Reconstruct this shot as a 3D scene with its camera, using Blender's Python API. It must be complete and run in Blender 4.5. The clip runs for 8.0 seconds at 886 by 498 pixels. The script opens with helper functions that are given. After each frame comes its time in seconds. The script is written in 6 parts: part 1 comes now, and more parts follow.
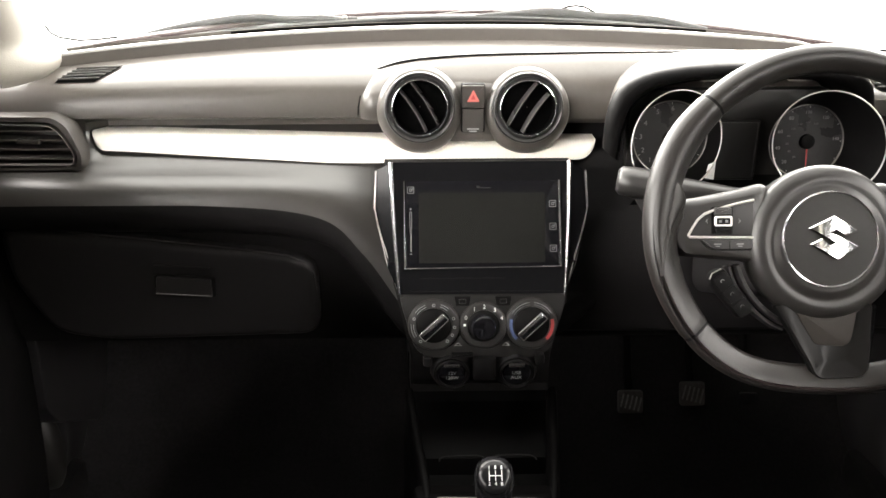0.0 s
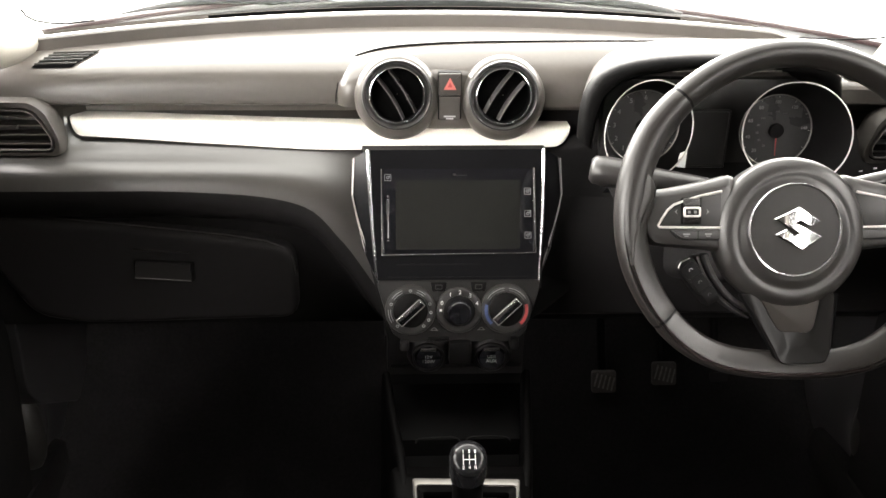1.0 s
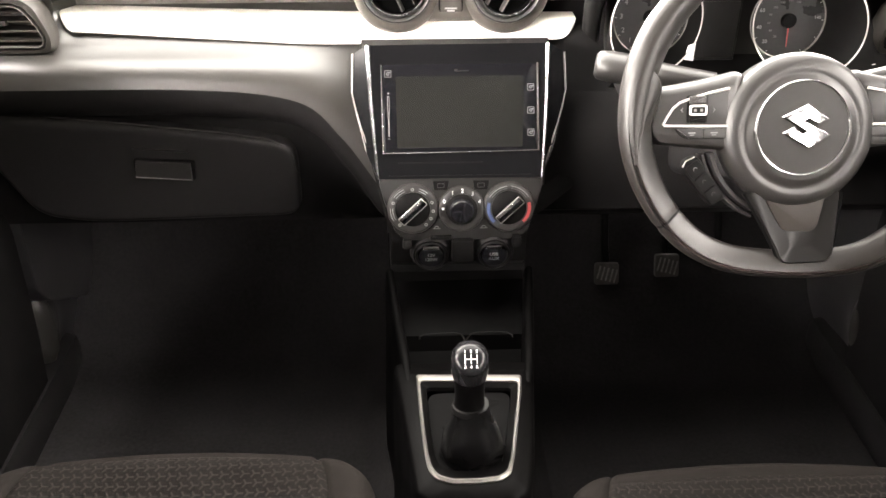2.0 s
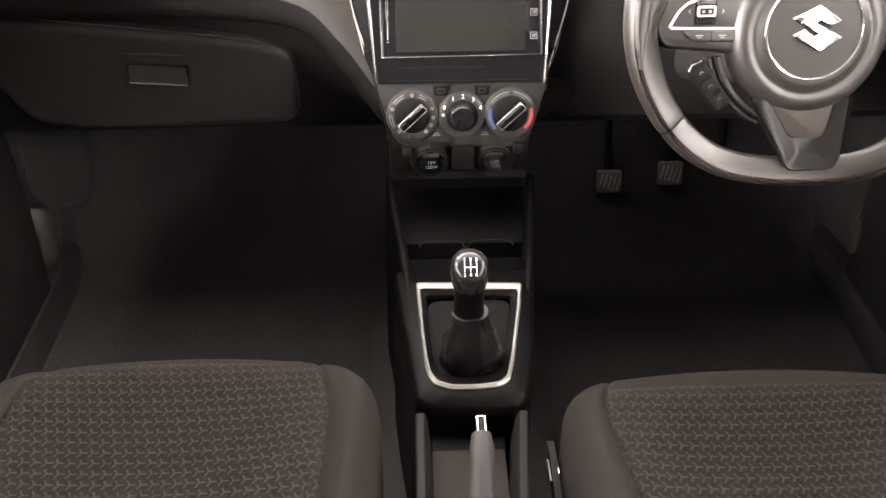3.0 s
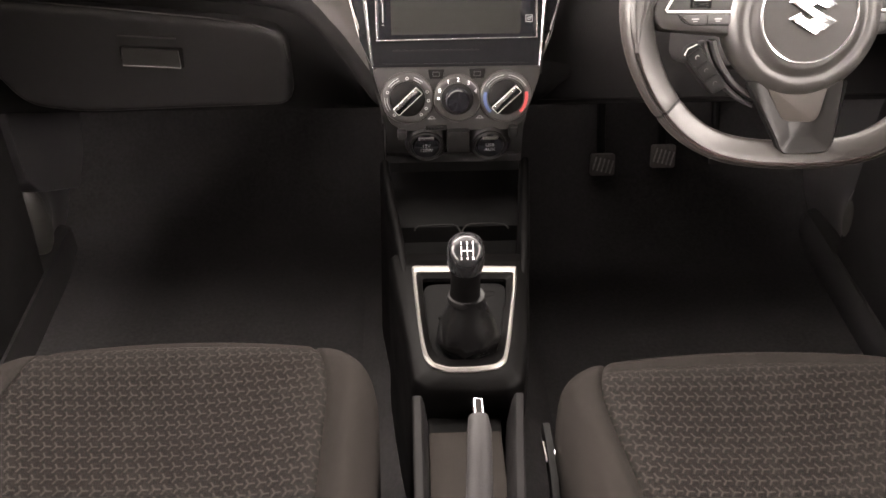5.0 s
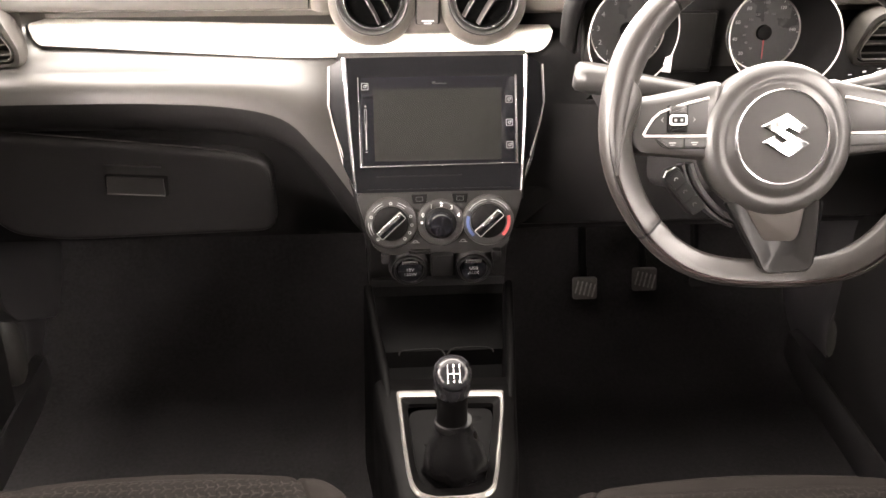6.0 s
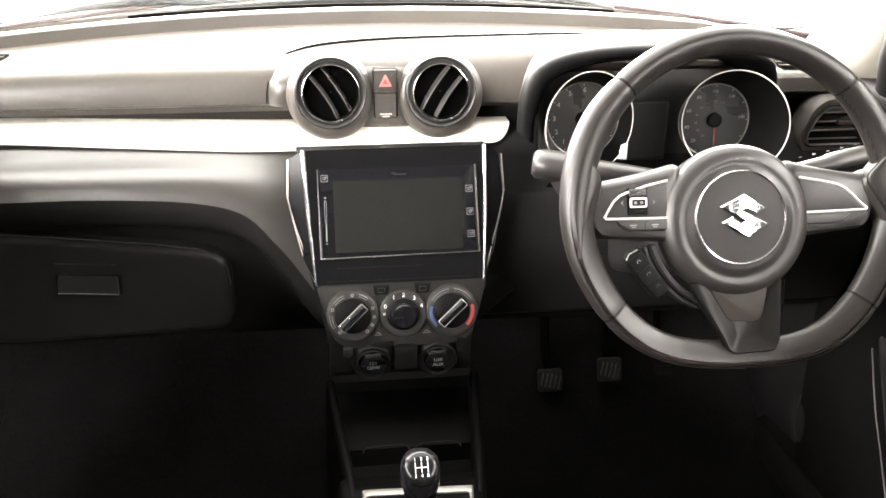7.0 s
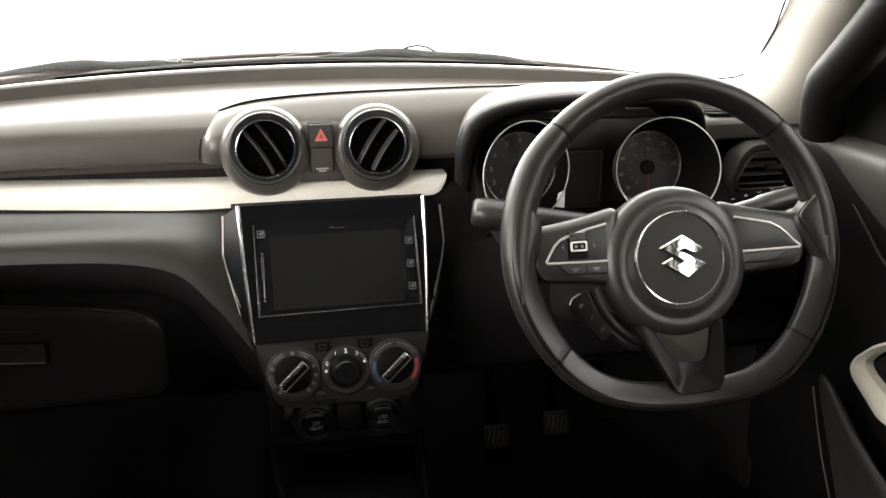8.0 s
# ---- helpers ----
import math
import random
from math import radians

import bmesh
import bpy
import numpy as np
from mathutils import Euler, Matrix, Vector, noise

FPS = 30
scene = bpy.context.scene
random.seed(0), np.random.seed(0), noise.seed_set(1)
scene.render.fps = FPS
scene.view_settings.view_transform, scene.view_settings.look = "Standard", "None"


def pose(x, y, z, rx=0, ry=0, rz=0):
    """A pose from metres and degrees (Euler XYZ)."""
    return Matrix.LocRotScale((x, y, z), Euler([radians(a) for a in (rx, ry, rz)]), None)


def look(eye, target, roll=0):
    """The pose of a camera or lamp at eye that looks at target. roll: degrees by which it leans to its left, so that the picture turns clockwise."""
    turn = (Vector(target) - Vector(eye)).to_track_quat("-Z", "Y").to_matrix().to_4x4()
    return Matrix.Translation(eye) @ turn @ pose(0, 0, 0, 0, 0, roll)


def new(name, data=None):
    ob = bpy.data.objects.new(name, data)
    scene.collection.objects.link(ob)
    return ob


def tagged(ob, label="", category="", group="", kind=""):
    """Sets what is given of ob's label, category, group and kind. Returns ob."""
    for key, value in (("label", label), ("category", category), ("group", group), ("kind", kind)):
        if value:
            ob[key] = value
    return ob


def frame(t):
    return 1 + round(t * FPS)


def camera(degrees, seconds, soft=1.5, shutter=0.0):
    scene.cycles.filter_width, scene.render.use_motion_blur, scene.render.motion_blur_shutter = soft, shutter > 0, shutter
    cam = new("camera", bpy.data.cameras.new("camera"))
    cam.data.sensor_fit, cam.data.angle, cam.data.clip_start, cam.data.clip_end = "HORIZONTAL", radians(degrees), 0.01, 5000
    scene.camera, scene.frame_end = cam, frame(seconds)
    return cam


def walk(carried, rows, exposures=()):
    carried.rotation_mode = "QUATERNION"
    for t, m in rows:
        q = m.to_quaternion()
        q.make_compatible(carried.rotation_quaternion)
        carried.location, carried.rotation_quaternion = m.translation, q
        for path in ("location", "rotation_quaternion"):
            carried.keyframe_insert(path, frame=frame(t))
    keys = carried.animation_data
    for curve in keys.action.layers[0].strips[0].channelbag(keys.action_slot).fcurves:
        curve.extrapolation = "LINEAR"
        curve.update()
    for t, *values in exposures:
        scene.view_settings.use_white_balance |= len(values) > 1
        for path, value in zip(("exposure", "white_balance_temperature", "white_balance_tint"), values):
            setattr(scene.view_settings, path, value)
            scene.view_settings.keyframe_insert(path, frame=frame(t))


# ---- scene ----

# Interior of a small right-hand-drive car: x to the right, y ahead, z up from the cabin floor.
cam = camera(53.8, 8.0, soft=1.5)
PATH = [
    (0, (-0.0666, 0.0059, 0.9853), (-0.0498, 0.9388, 0.6084), -0.06),
    (0.5, (-0.0668, 0.0065, 0.9853), (-0.0255, 0.9364, 0.6039), 0.57),
    (1, (-0.0631, -0.0053, 1.0078), (-0.0230, 0.9140, 0.6035), 0.63),
    (1.5, (-0.0592, 0.0011, 1.0155), (-0.0260, 0.8907, 0.5487), 0.37),
    (1.7, (-0.0587, 0.0040, 1.0220), (-0.0264, 0.8783, 0.5338), 0.19),
    (2.8, (-0.0547, 0.0154, 1.0188), (-0.0262, 0.8209, 0.4249), -0.08),
    (3, (-0.0543, 0.0158, 1.0160), (-0.0280, 0.8125, 0.4079), -0.07),
    (3.5, (-0.0520, 0.0221, 1.0126), (-0.0295, 0.7931, 0.3701), -0.32),
    (4, (-0.0509, 0.0258, 1.0097), (-0.0289, 0.7737, 0.3447), -0.35),
    (4.2, (-0.0491, 0.0245, 1.0113), (-0.0285, 0.7675, 0.3435), -0.48),
    (5.3, (-0.0631, 0.0112, 1.0187), (-0.0184, 0.8193, 0.4342), 0.65),
    (5.5, (-0.0628, 0.0101, 1.0174), (-0.0135, 0.8403, 0.4580), 0.70),
    (6, (-0.0654, 0.0172, 1.0084), (-0.0023, 0.8837, 0.5063), 0.52),
    (6.5, (-0.0661, 0.0219, 0.9967), (0.0190, 0.9123, 0.5476), 0.45),
    (7, (-0.0691, 0.0242, 0.9882), (0.0444, 0.9352, 0.5926), 0.37),
    (7.5, (-0.0716, 0.0248, 0.9767), (0.0738, 0.9525, 0.6280), 0.46),
    (8, (-0.0708, 0.0308, 0.9670), (0.1159, 0.9578, 0.6420), 0.00),
]
walk(cam, [(t, look(eye, target, roll)) for t, eye, target, roll in PATH],
     exposures=[(0.0, 1.02, 6800, 14), (1.0, 1.12, 6800, 14), (1.5, 1.65, 6900, 15), (2.8, 2.42, 7050, 19), (4.2, 2.64, 7100, 20),
                (5.5, 2.52, 7280, 22), (6.5, 2.48, 7080, 18), (7.2, 1.45, 6800, 14), (8.0, 0.21, 6780, 13)])


# ---- world and light ----
world = bpy.data.worlds.new("showroom_light")
scene.world = world
world.use_nodes = True
bg = world.node_tree.nodes["Background"]
bg.inputs["Color"].default_value = (1.0, 0.985, 0.96, 1)
# a bright white surround that fades towards a dimmer ceiling overhead
wt = world.node_tree
wc = wt.nodes.new("ShaderNodeTexCoord")
ws = wt.nodes.new("ShaderNodeSeparateXYZ")
wr = wt.nodes.new("ShaderNodeMapRange")
wr.interpolation_type = "SMOOTHSTEP"
wr.inputs["From Min"].default_value, wr.inputs["From Max"].default_value = 0.35, 0.85
wr.inputs["To Min"].default_value, wr.inputs["To Max"].default_value = 22.0, 4.0
wt.links.new(wc.outputs["Generated"], ws.inputs[0])
wt.links.new(ws.outputs[2], wr.inputs["Value"])
wt.links.new(wr.outputs[0], bg.inputs["Strength"])


# ---- materials ----
def mat(name, base, rough=0.5, metal=0.0, grain=0.0, scale=900.0, vary=0.12, spec=0.5, coat=0.0, blotch=9.0, rough_vary=0.06):
    """Principled material with fine grain relief, and colour and gloss that vary at two scales."""
    m = bpy.data.materials.new(name)
    m.use_nodes = True
    nt = m.node_tree
    p = nt.nodes["Principled BSDF"]
    p.inputs["Metallic"].default_value = metal
    p.inputs["Specular IOR Level"].default_value = spec
    p.inputs["Coat Weight"].default_value = coat
    p.inputs["Coat Roughness"].default_value = 0.06
    tc = nt.nodes.new("ShaderNodeTexCoord")
    n1 = nt.nodes.new("ShaderNodeTexNoise")
    n1.inputs["Scale"].default_value = blotch
    n1.inputs["Detail"].default_value = 5
    n2 = nt.nodes.new("ShaderNodeTexNoise")
    n2.inputs["Scale"].default_value = 160
    n2.inputs["Detail"].default_value = 2
    nt.links.new(tc.outputs["Object"], n1.inputs["Vector"])
    nt.links.new(tc.outputs["Object"], n2.inputs["Vector"])
    add = nt.nodes.new("ShaderNodeMath")
    add.operation = "ADD"
    nt.links.new(n1.outputs["Fac"], add.inputs[0])
    nt.links.new(n2.outputs["Fac"], add.inputs[1])
    ramp = nt.nodes.new("ShaderNodeMapRange")
    ramp.inputs["From Min"].default_value, ramp.inputs["From Max"].default_value = 0.6, 1.4
    ramp.inputs["To Min"].default_value, ramp.inputs["To Max"].default_value = 1 - vary, 1 + vary
    nt.links.new(add.outputs[0], ramp.inputs["Value"])
    mul = nt.nodes.new("ShaderNodeMix")
    mul.data_type, mul.blend_type = "RGBA", "MULTIPLY"
    mul.inputs[0].default_value = 1.0
    mul.inputs[6].default_value = (*base, 1)
    nt.links.new(ramp.outputs[0], mul.inputs[7])
    nt.links.new(mul.outputs[2], p.inputs["Base Color"])
    rr = nt.nodes.new("ShaderNodeMapRange")
    rr.inputs["From Min"].default_value, rr.inputs["From Max"].default_value = 0.3, 0.7
    rr.inputs["To Min"].default_value = max(0.02, rough - rough_vary)
    rr.inputs["To Max"].default_value = rough + rough_vary
    nt.links.new(n1.outputs["Fac"], rr.inputs["Value"])
    nt.links.new(rr.outputs[0], p.inputs["Roughness"])
    if grain:
        v = nt.nodes.new("ShaderNodeTexVoronoi")
        v.inputs["Scale"].default_value = scale
        nt.links.new(tc.outputs["Object"], v.inputs["Vector"])
        b = nt.nodes.new("ShaderNodeBump")
        b.inputs["Strength"].default_value = grain
        b.inputs["Distance"].default_value = 0.0006
        nt.links.new(v.outputs["Distance"], b.inputs["Height"])
        nt.links.new(b.outputs["Normal"], p.inputs["Normal"])
    return m


def fabric(name, base, thread, pitch, rise):
    """Dark woven cloth with rows of small three-armed embroidered stars."""
    m = mat(name, base, 0.95, grain=0.6, scale=1500, vary=0.15, spec=0.04)
    nt = m.node_tree
    N, L = nt.nodes, nt.links
    p = N["Principled BSDF"]

    def math(op, a, b=None, c=None):
        n = N.new("ShaderNodeMath")
        n.operation = op
        for i, q in enumerate((a, b, c)):
            if q is None:
                continue
            if isinstance(q, (int, float)):
                n.inputs[i].default_value = q
            else:
                L.new(q, n.inputs[i])
        return n.outputs[0]
    tc = N.new("ShaderNodeTexCoord")
    sep = N.new("ShaderNodeSeparateXYZ")
    L.new(tc.outputs["Object"], sep.inputs[0])
    u = math("DIVIDE", sep.outputs[0], pitch)
    v = math("DIVIDE", sep.outputs[1], rise)
    row = math("FLOOR", v)
    odd = math("MULTIPLY", row, 0.36)
    us = math("ADD", u, odd)
    fx = math("MULTIPLY", math("SUBTRACT", math("SUBTRACT", us, math("FLOOR", us)), 0.42), pitch)
    fy = math("MULTIPLY", math("SUBTRACT", math("SUBTRACT", v, row), 0.5), rise)
    arm = None
    for a in (0, 120, 240):
        ca, sa = math_cos[a], math_sin[a]
        along = math("ADD", math("MULTIPLY", fx, ca), math("MULTIPLY", fy, sa))
        across = math("ABSOLUTE", math("SUBTRACT", math("MULTIPLY", fy, ca), math("MULTIPLY", fx, sa)))
        wide = math("MULTIPLY", math("SUBTRACT", 1.0, math("DIVIDE", across, pitch * 0.15)), 1.0)
        inside = math("MULTIPLY", math("GREATER_THAN", along, 0.0), math("LESS_THAN", along, pitch * 0.56))
        one = math("MULTIPLY", math("MAXIMUM", wide, 0.0), inside)
        arm = one if arm is None else math("MAXIMUM", arm, one)
    n3 = N.new("ShaderNodeTexNoise")
    n3.inputs["Scale"].default_value = 60
    L.new(tc.outputs["Object"], n3.inputs["Vector"])
    fac = math("MULTIPLY", arm, math("ADD", math("MULTIPLY", n3.outputs["Fac"], 0.5), 0.45))
    mx = N.new("ShaderNodeMix")
    mx.data_type = "RGBA"
    L.new(fac, mx.inputs[0])
    L.new(p.inputs["Base Color"].links[0].from_socket, mx.inputs[6])
    mx.inputs[7].default_value = (*thread, 1)
    L.new(mx.outputs[2], p.inputs["Base Color"])
    b2 = N.new("ShaderNodeBump")
    b2.inputs["Strength"].default_value = 0.3
    b2.inputs["Distance"].default_value = 0.0012
    L.new(arm, b2.inputs["Height"])
    L.new(p.inputs["Normal"].links[0].from_socket, b2.inputs["Normal"])
    L.new(b2.outputs["Normal"], p.inputs["Normal"])
    return m


math_cos = {a: math.cos(radians(a)) for a in (0, 120, 240)}
math_sin = {a: math.sin(radians(a)) for a in (0, 120, 240)}

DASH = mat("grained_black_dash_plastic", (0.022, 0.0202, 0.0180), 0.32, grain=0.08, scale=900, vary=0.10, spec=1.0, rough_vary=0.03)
LOWER = mat("matt_black_lower_plastic", (0.0108, 0.0102, 0.0104), 0.55, grain=0.3, scale=800, spec=0.08)
HANDLE = mat("satin_dark_grey_plastic", (0.012, 0.0113, 0.0110), 0.36, vary=0.10, spec=0.3)
LIP = mat("satin_grey_plastic", (0.075, 0.071, 0.069), 0.4, vary=0.10, spec=0.4)
RAIL = mat("dull_black_rail_plastic", (0.0045, 0.0042, 0.0043), 0.5, spec=0.03)
WELLFLOOR = mat("grey_brown_tray_lining", (0.0130, 0.0112, 0.0100), 0.9, grain=0.4, scale=1500, spec=0.05)
KICK = mat("satin_charcoal_kick_plastic", (0.015, 0.0142, 0.0148), 0.45, spec=0.3, vary=0.05, rough_vary=0.02)
KNOB = mat("polished_black_knob", (0.007, 0.007, 0.0075), 0.16, spec=0.16, rough_vary=0.03)
SURROUND = mat("matt_grey_black_plastic", (0.046, 0.042, 0.038), 0.5, vary=0.08, spec=0.3)
BEIGE = mat("beige_armrest_plastic", (0.33, 0.31, 0.26), 0.5, grain=0.1, vary=0.05, spec=0.3)
COVER = mat("smooth_black_cover", (0.0140, 0.0132, 0.0134), 0.42, spec=0.20)
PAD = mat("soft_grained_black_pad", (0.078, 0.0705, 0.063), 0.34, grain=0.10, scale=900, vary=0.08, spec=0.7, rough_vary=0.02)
BEZEL = mat("dull_silver_bezel", (0.20, 0.19, 0.18), 0.35, metal=0.3, vary=0.05)
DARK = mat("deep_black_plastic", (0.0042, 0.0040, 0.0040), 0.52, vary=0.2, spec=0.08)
# near-black that puts the unlit depth of bores, slots and gaps into colour
VOID = mat("unlit_duct_black", (0.003, 0.003, 0.003), 0.9, spec=0.0)
CLIMATE = mat("satin_dark_charcoal_plastic", (0.0100, 0.0094, 0.0091), 0.42, spec=0.32)
PANEL = mat("satin_charcoal_plastic", (0.014, 0.0132, 0.0125), 0.38, grain=0.1, scale=1100)
GLOSS = mat("piano_black", (0.005, 0.005, 0.006), 0.07, vary=0.05, spec=0.35, rough_vary=0.03)
SCREEN = mat("dead_display_glass", (0.009, 0.0092, 0.0085), 0.16, vary=0.05, rough_vary=0.03)
CHROME = mat("bright_chrome", (0.85, 0.85, 0.85), 0.24, metal=1.0, vary=0.04, rough_vary=0.04)
MIRROR = mat("polished_chrome", (0.80, 0.80, 0.80), 0.10, metal=1.0, vary=0.03, rough_vary=0.02)
SATIN = mat("satin_silver_paint", (0.24, 0.23, 0.215), 0.40, metal=0.7, vary=0.05)
FRAMEM = mat("dull_satin_silver", (0.17, 0.163, 0.15), 0.42, metal=0.6, vary=0.05)
SILVER = mat("silver_painted_line", (0.55, 0.53, 0.50), 0.32, metal=0.45, vary=0.04)
WHITE = mat("pearl_white_trim", (0.80, 0.765, 0.69), 0.28, vary=0.04, coat=0.3)
CREAM = mat("cream_pillar_plastic", (0.17, 0.158, 0.135), 0.6, grain=0.2, scale=900, vary=0.05)
HEAD = mat("headliner_cloth", (0.24, 0.23, 0.21), 0.95, grain=0.4, scale=1200)
LEATHER = mat("black_grained_leather", (0.0100, 0.0088, 0.0080), 0.38, spec=0.36, grain=0.07, scale=1300, vary=0.10, rough_vary=0.025)
HUB = mat("soft_black_airbag_cover", (0.0100, 0.0090, 0.0083), 0.41, spec=0.52, grain=0.08, scale=1400, rough_vary=0.03)
DISC = mat("satin_charcoal_disc", (0.0108, 0.0099, 0.0093), 0.50, spec=0.26, rough_vary=0.03)
LOWSPOKE = mat("satin_black_spoke_plastic", (0.0045, 0.0042, 0.0040), 0.38, spec=0.13, rough_vary=0.03)
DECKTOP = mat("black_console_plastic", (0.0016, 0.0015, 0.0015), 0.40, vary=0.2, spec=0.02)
HINGE = mat("hinge_cover_grey_plastic", (0.016, 0.0150, 0.0136), 0.5, vary=0.1, spec=0.25)
BOOT = mat("glossy_black_vinyl", (0.0030, 0.0029, 0.0030), 0.26, spec=0.08, grain=0.15, scale=900, vary=0.25)
CARPET = mat("black_carpet", (0.025, 0.0235, 0.0242), 1.0, grain=1.0, scale=1500, vary=0.35, spec=0.1)
RUBBER = mat("black_rubber", (0.015, 0.015, 0.015), 0.7, grain=0.3)
PEDAL = mat("worn_pedal_rubber", (0.125, 0.115, 0.109), 0.5, vary=0.3)
RIB = mat("scuffed_pedal_rib", (0.36, 0.34, 0.33), 0.5, vary=0.4, blotch=120)
SKIN = mat("grey_brown_padded_vinyl", (0.020, 0.0186, 0.0172), 0.5, grain=0.10, scale=900, vary=0.08, spec=0.4, rough_vary=0.02)
FACET = mat("dull_piano_black", (0.005, 0.005, 0.0055), 0.16, vary=0.05, spec=0.09, rough_vary=0.03)
CLOTH = fabric("star_pattern_seat_cloth", (0.0054, 0.0046, 0.0042), (0.0185, 0.0158, 0.0144), 0.0106, 0.0124)
BOLSTER = mat("plain_charcoal_seat_cloth", (0.0074, 0.0063, 0.0057), 0.95, grain=0.6, scale=1600, vary=0.1, spec=0.04)
INK = mat("white_print", (0.75, 0.75, 0.74), 0.6, vary=0.03)
FAINT = mat("worn_grey_print", (0.30, 0.30, 0.30), 0.6, vary=0.03)
THREAD = mat("dark_red_thread", (0.034, 0.016, 0.0145), 0.7, vary=0.1)
DIM = mat("grey_print", (0.14, 0.14, 0.14), 0.6, vary=0.03)
RED = mat("red_print", (0.38, 0.05, 0.05), 0.5, vary=0.05)
HAZ = mat("pale_red_print", (0.60, 0.16, 0.14), 0.5, vary=0.05)
BLUE = mat("blue_print", (0.05, 0.075, 0.17), 0.5, vary=0.05)
PAINT = mat("dark_red_car_paint", (0.014, 0.0042, 0.0044), 0.42, vary=0.05, spec=0.25)
GROUND = mat("pale_showroom_floor", (0.42, 0.41, 0.40), 0.5, vary=0.08, blotch=1.5)
BLOCKER = mat("dark_grey_blocker_wall", (0.009, 0.0093, 0.0086), 0.9, vary=0.15, blotch=0.8)
# dial black raised to grey so the colour holds the reflection
GAUGE = mat("gauge_face_reflection_grey", (0.032, 0.0315, 0.032), 0.3)
GREY = mat("light_grey_trim", (0.021, 0.0185, 0.0165), 0.46, spec=0.10)
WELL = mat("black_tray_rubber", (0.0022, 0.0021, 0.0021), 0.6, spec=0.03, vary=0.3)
SLAT = mat("satin_grey_slat", (0.21, 0.198, 0.186), 0.32)
BLADE = mat("satin_vent_blade", (0.055, 0.052, 0.050), 0.27)

GLASS = bpy.data.materials.new("clear_glass")
GLASS.use_nodes = True
gt = GLASS.node_tree
gt.nodes.clear()
go = gt.nodes.new("ShaderNodeOutputMaterial")
gm = gt.nodes.new("ShaderNodeMixShader")
ga = gt.nodes.new("ShaderNodeBsdfTransparent")
ga.inputs["Color"].default_value = (0.93, 0.95, 0.94, 1)
gb = gt.nodes.new("ShaderNodeBsdfGlossy")
gb.inputs["Roughness"].default_value = 0.02
gm.inputs[0].default_value = 0.04
gt.links.new(ga.outputs[0], gm.inputs[1])
gt.links.new(gb.outputs[0], gm.inputs[2])
gt.links.new(gm.outputs[0], go.inputs[0])


# ---- mesh helpers ----
def link_mesh(name, bm, material, sharp=35):
    bmesh.ops.recalc_face_normals(bm, faces=bm.faces)
    me = bpy.data.meshes.new(name)
    bm.to_mesh(me)
    bm.free()
    me.materials.append(material)
    me.shade_smooth()
    me.set_sharp_from_angle(angle=radians(sharp))
    return me


def part(name, bm, material, parent=None, label="", m=None, sharp=35):
    """One mesh object out of a bmesh, under a thing or part."""
    ob = new(name, link_mesh(name, bm, material, sharp))
    if parent is not None:
        ob.parent = parent
    if m is not None:
        ob.matrix_local = m
    if label:
        tagged(ob, label)
    return ob


def thing(name, label, category, m=None, group="", kind=""):
    e = new(name)
    e.empty_display_size = 0.02
    if m is not None:
        e.matrix_world = m
    return tagged(e, label, category, group, kind)


def solid(name, bm, material, label, category="", kind="", group="", m=None, sharp=35):
    ob = part(name, bm, material, None, "", m, sharp)
    return tagged(ob, label, category, group, kind)


def loft(sections, ring=False, loop=False, cap=False):
    """Skin over sections of equal length. ring: each section closes; loop: the last joins the first."""
    bm = bmesh.new()
    rows = [[bm.verts.new(p) for p in s] for s in sections]
    n = len(rows[0])
    pairs = list(zip(rows, rows[1:])) + ([(rows[-1], rows[0])] if loop else [])
    for a, b in pairs:
        for i in range(n if ring else n - 1):
            j = (i + 1) % n
            try:
                bm.faces.new((a[i], a[j], b[j], b[i]))
            except ValueError:
                pass
    if cap and ring:
        for r in ((rows[0], rows[-1]) if cap != "last" else (rows[-1],)):
            try:
                bm.faces.new(r)
            except ValueError:
                pass
    return bm


def thick(bm, t):
    """Gives a sheet thickness."""
    bmesh.ops.recalc_face_normals(bm, faces=bm.faces)
    bmesh.ops.solidify(bm, geom=bm.faces[:], thickness=t)
    return bm


def tube(points, r, n=10, closed=False, squash=1.0, up=(0, 0, 1)):
    pts = [Vector(p) for p in points]
    sections = []
    k = len(pts)
    for i, p in enumerate(pts):
        a = pts[i - 1] if (i or closed) else p
        b = pts[(i + 1) % k] if (i < k - 1 or closed) else p
        d = (b - a).normalized()
        s = d.cross(Vector(up))
        s = s.normalized() if s.length > 1e-5 else Vector((1, 0, 0))
        u = s.cross(d).normalized()
        rr = r(i / max(1, k - 1)) if callable(r) else r
        sections.append([p + s * math.cos(q) * rr + u * math.sin(q) * rr * squash
                         for q in (2 * math.pi * j / n for j in range(n))])
    return loft(sections, ring=True, loop=closed, cap=not closed)


def lathe(profile, n=40, sx=1.0, sy=1.0):
    """Turned about local z; profile rows of (radius, height)."""
    return loft([[(r * math.cos(a) * sx, r * math.sin(a) * sy, z)
                  for a in (2 * math.pi * i / n for i in range(n))] for r, z in profile], ring=True, cap="last" if profile[-1][0] < 0.001 else False)


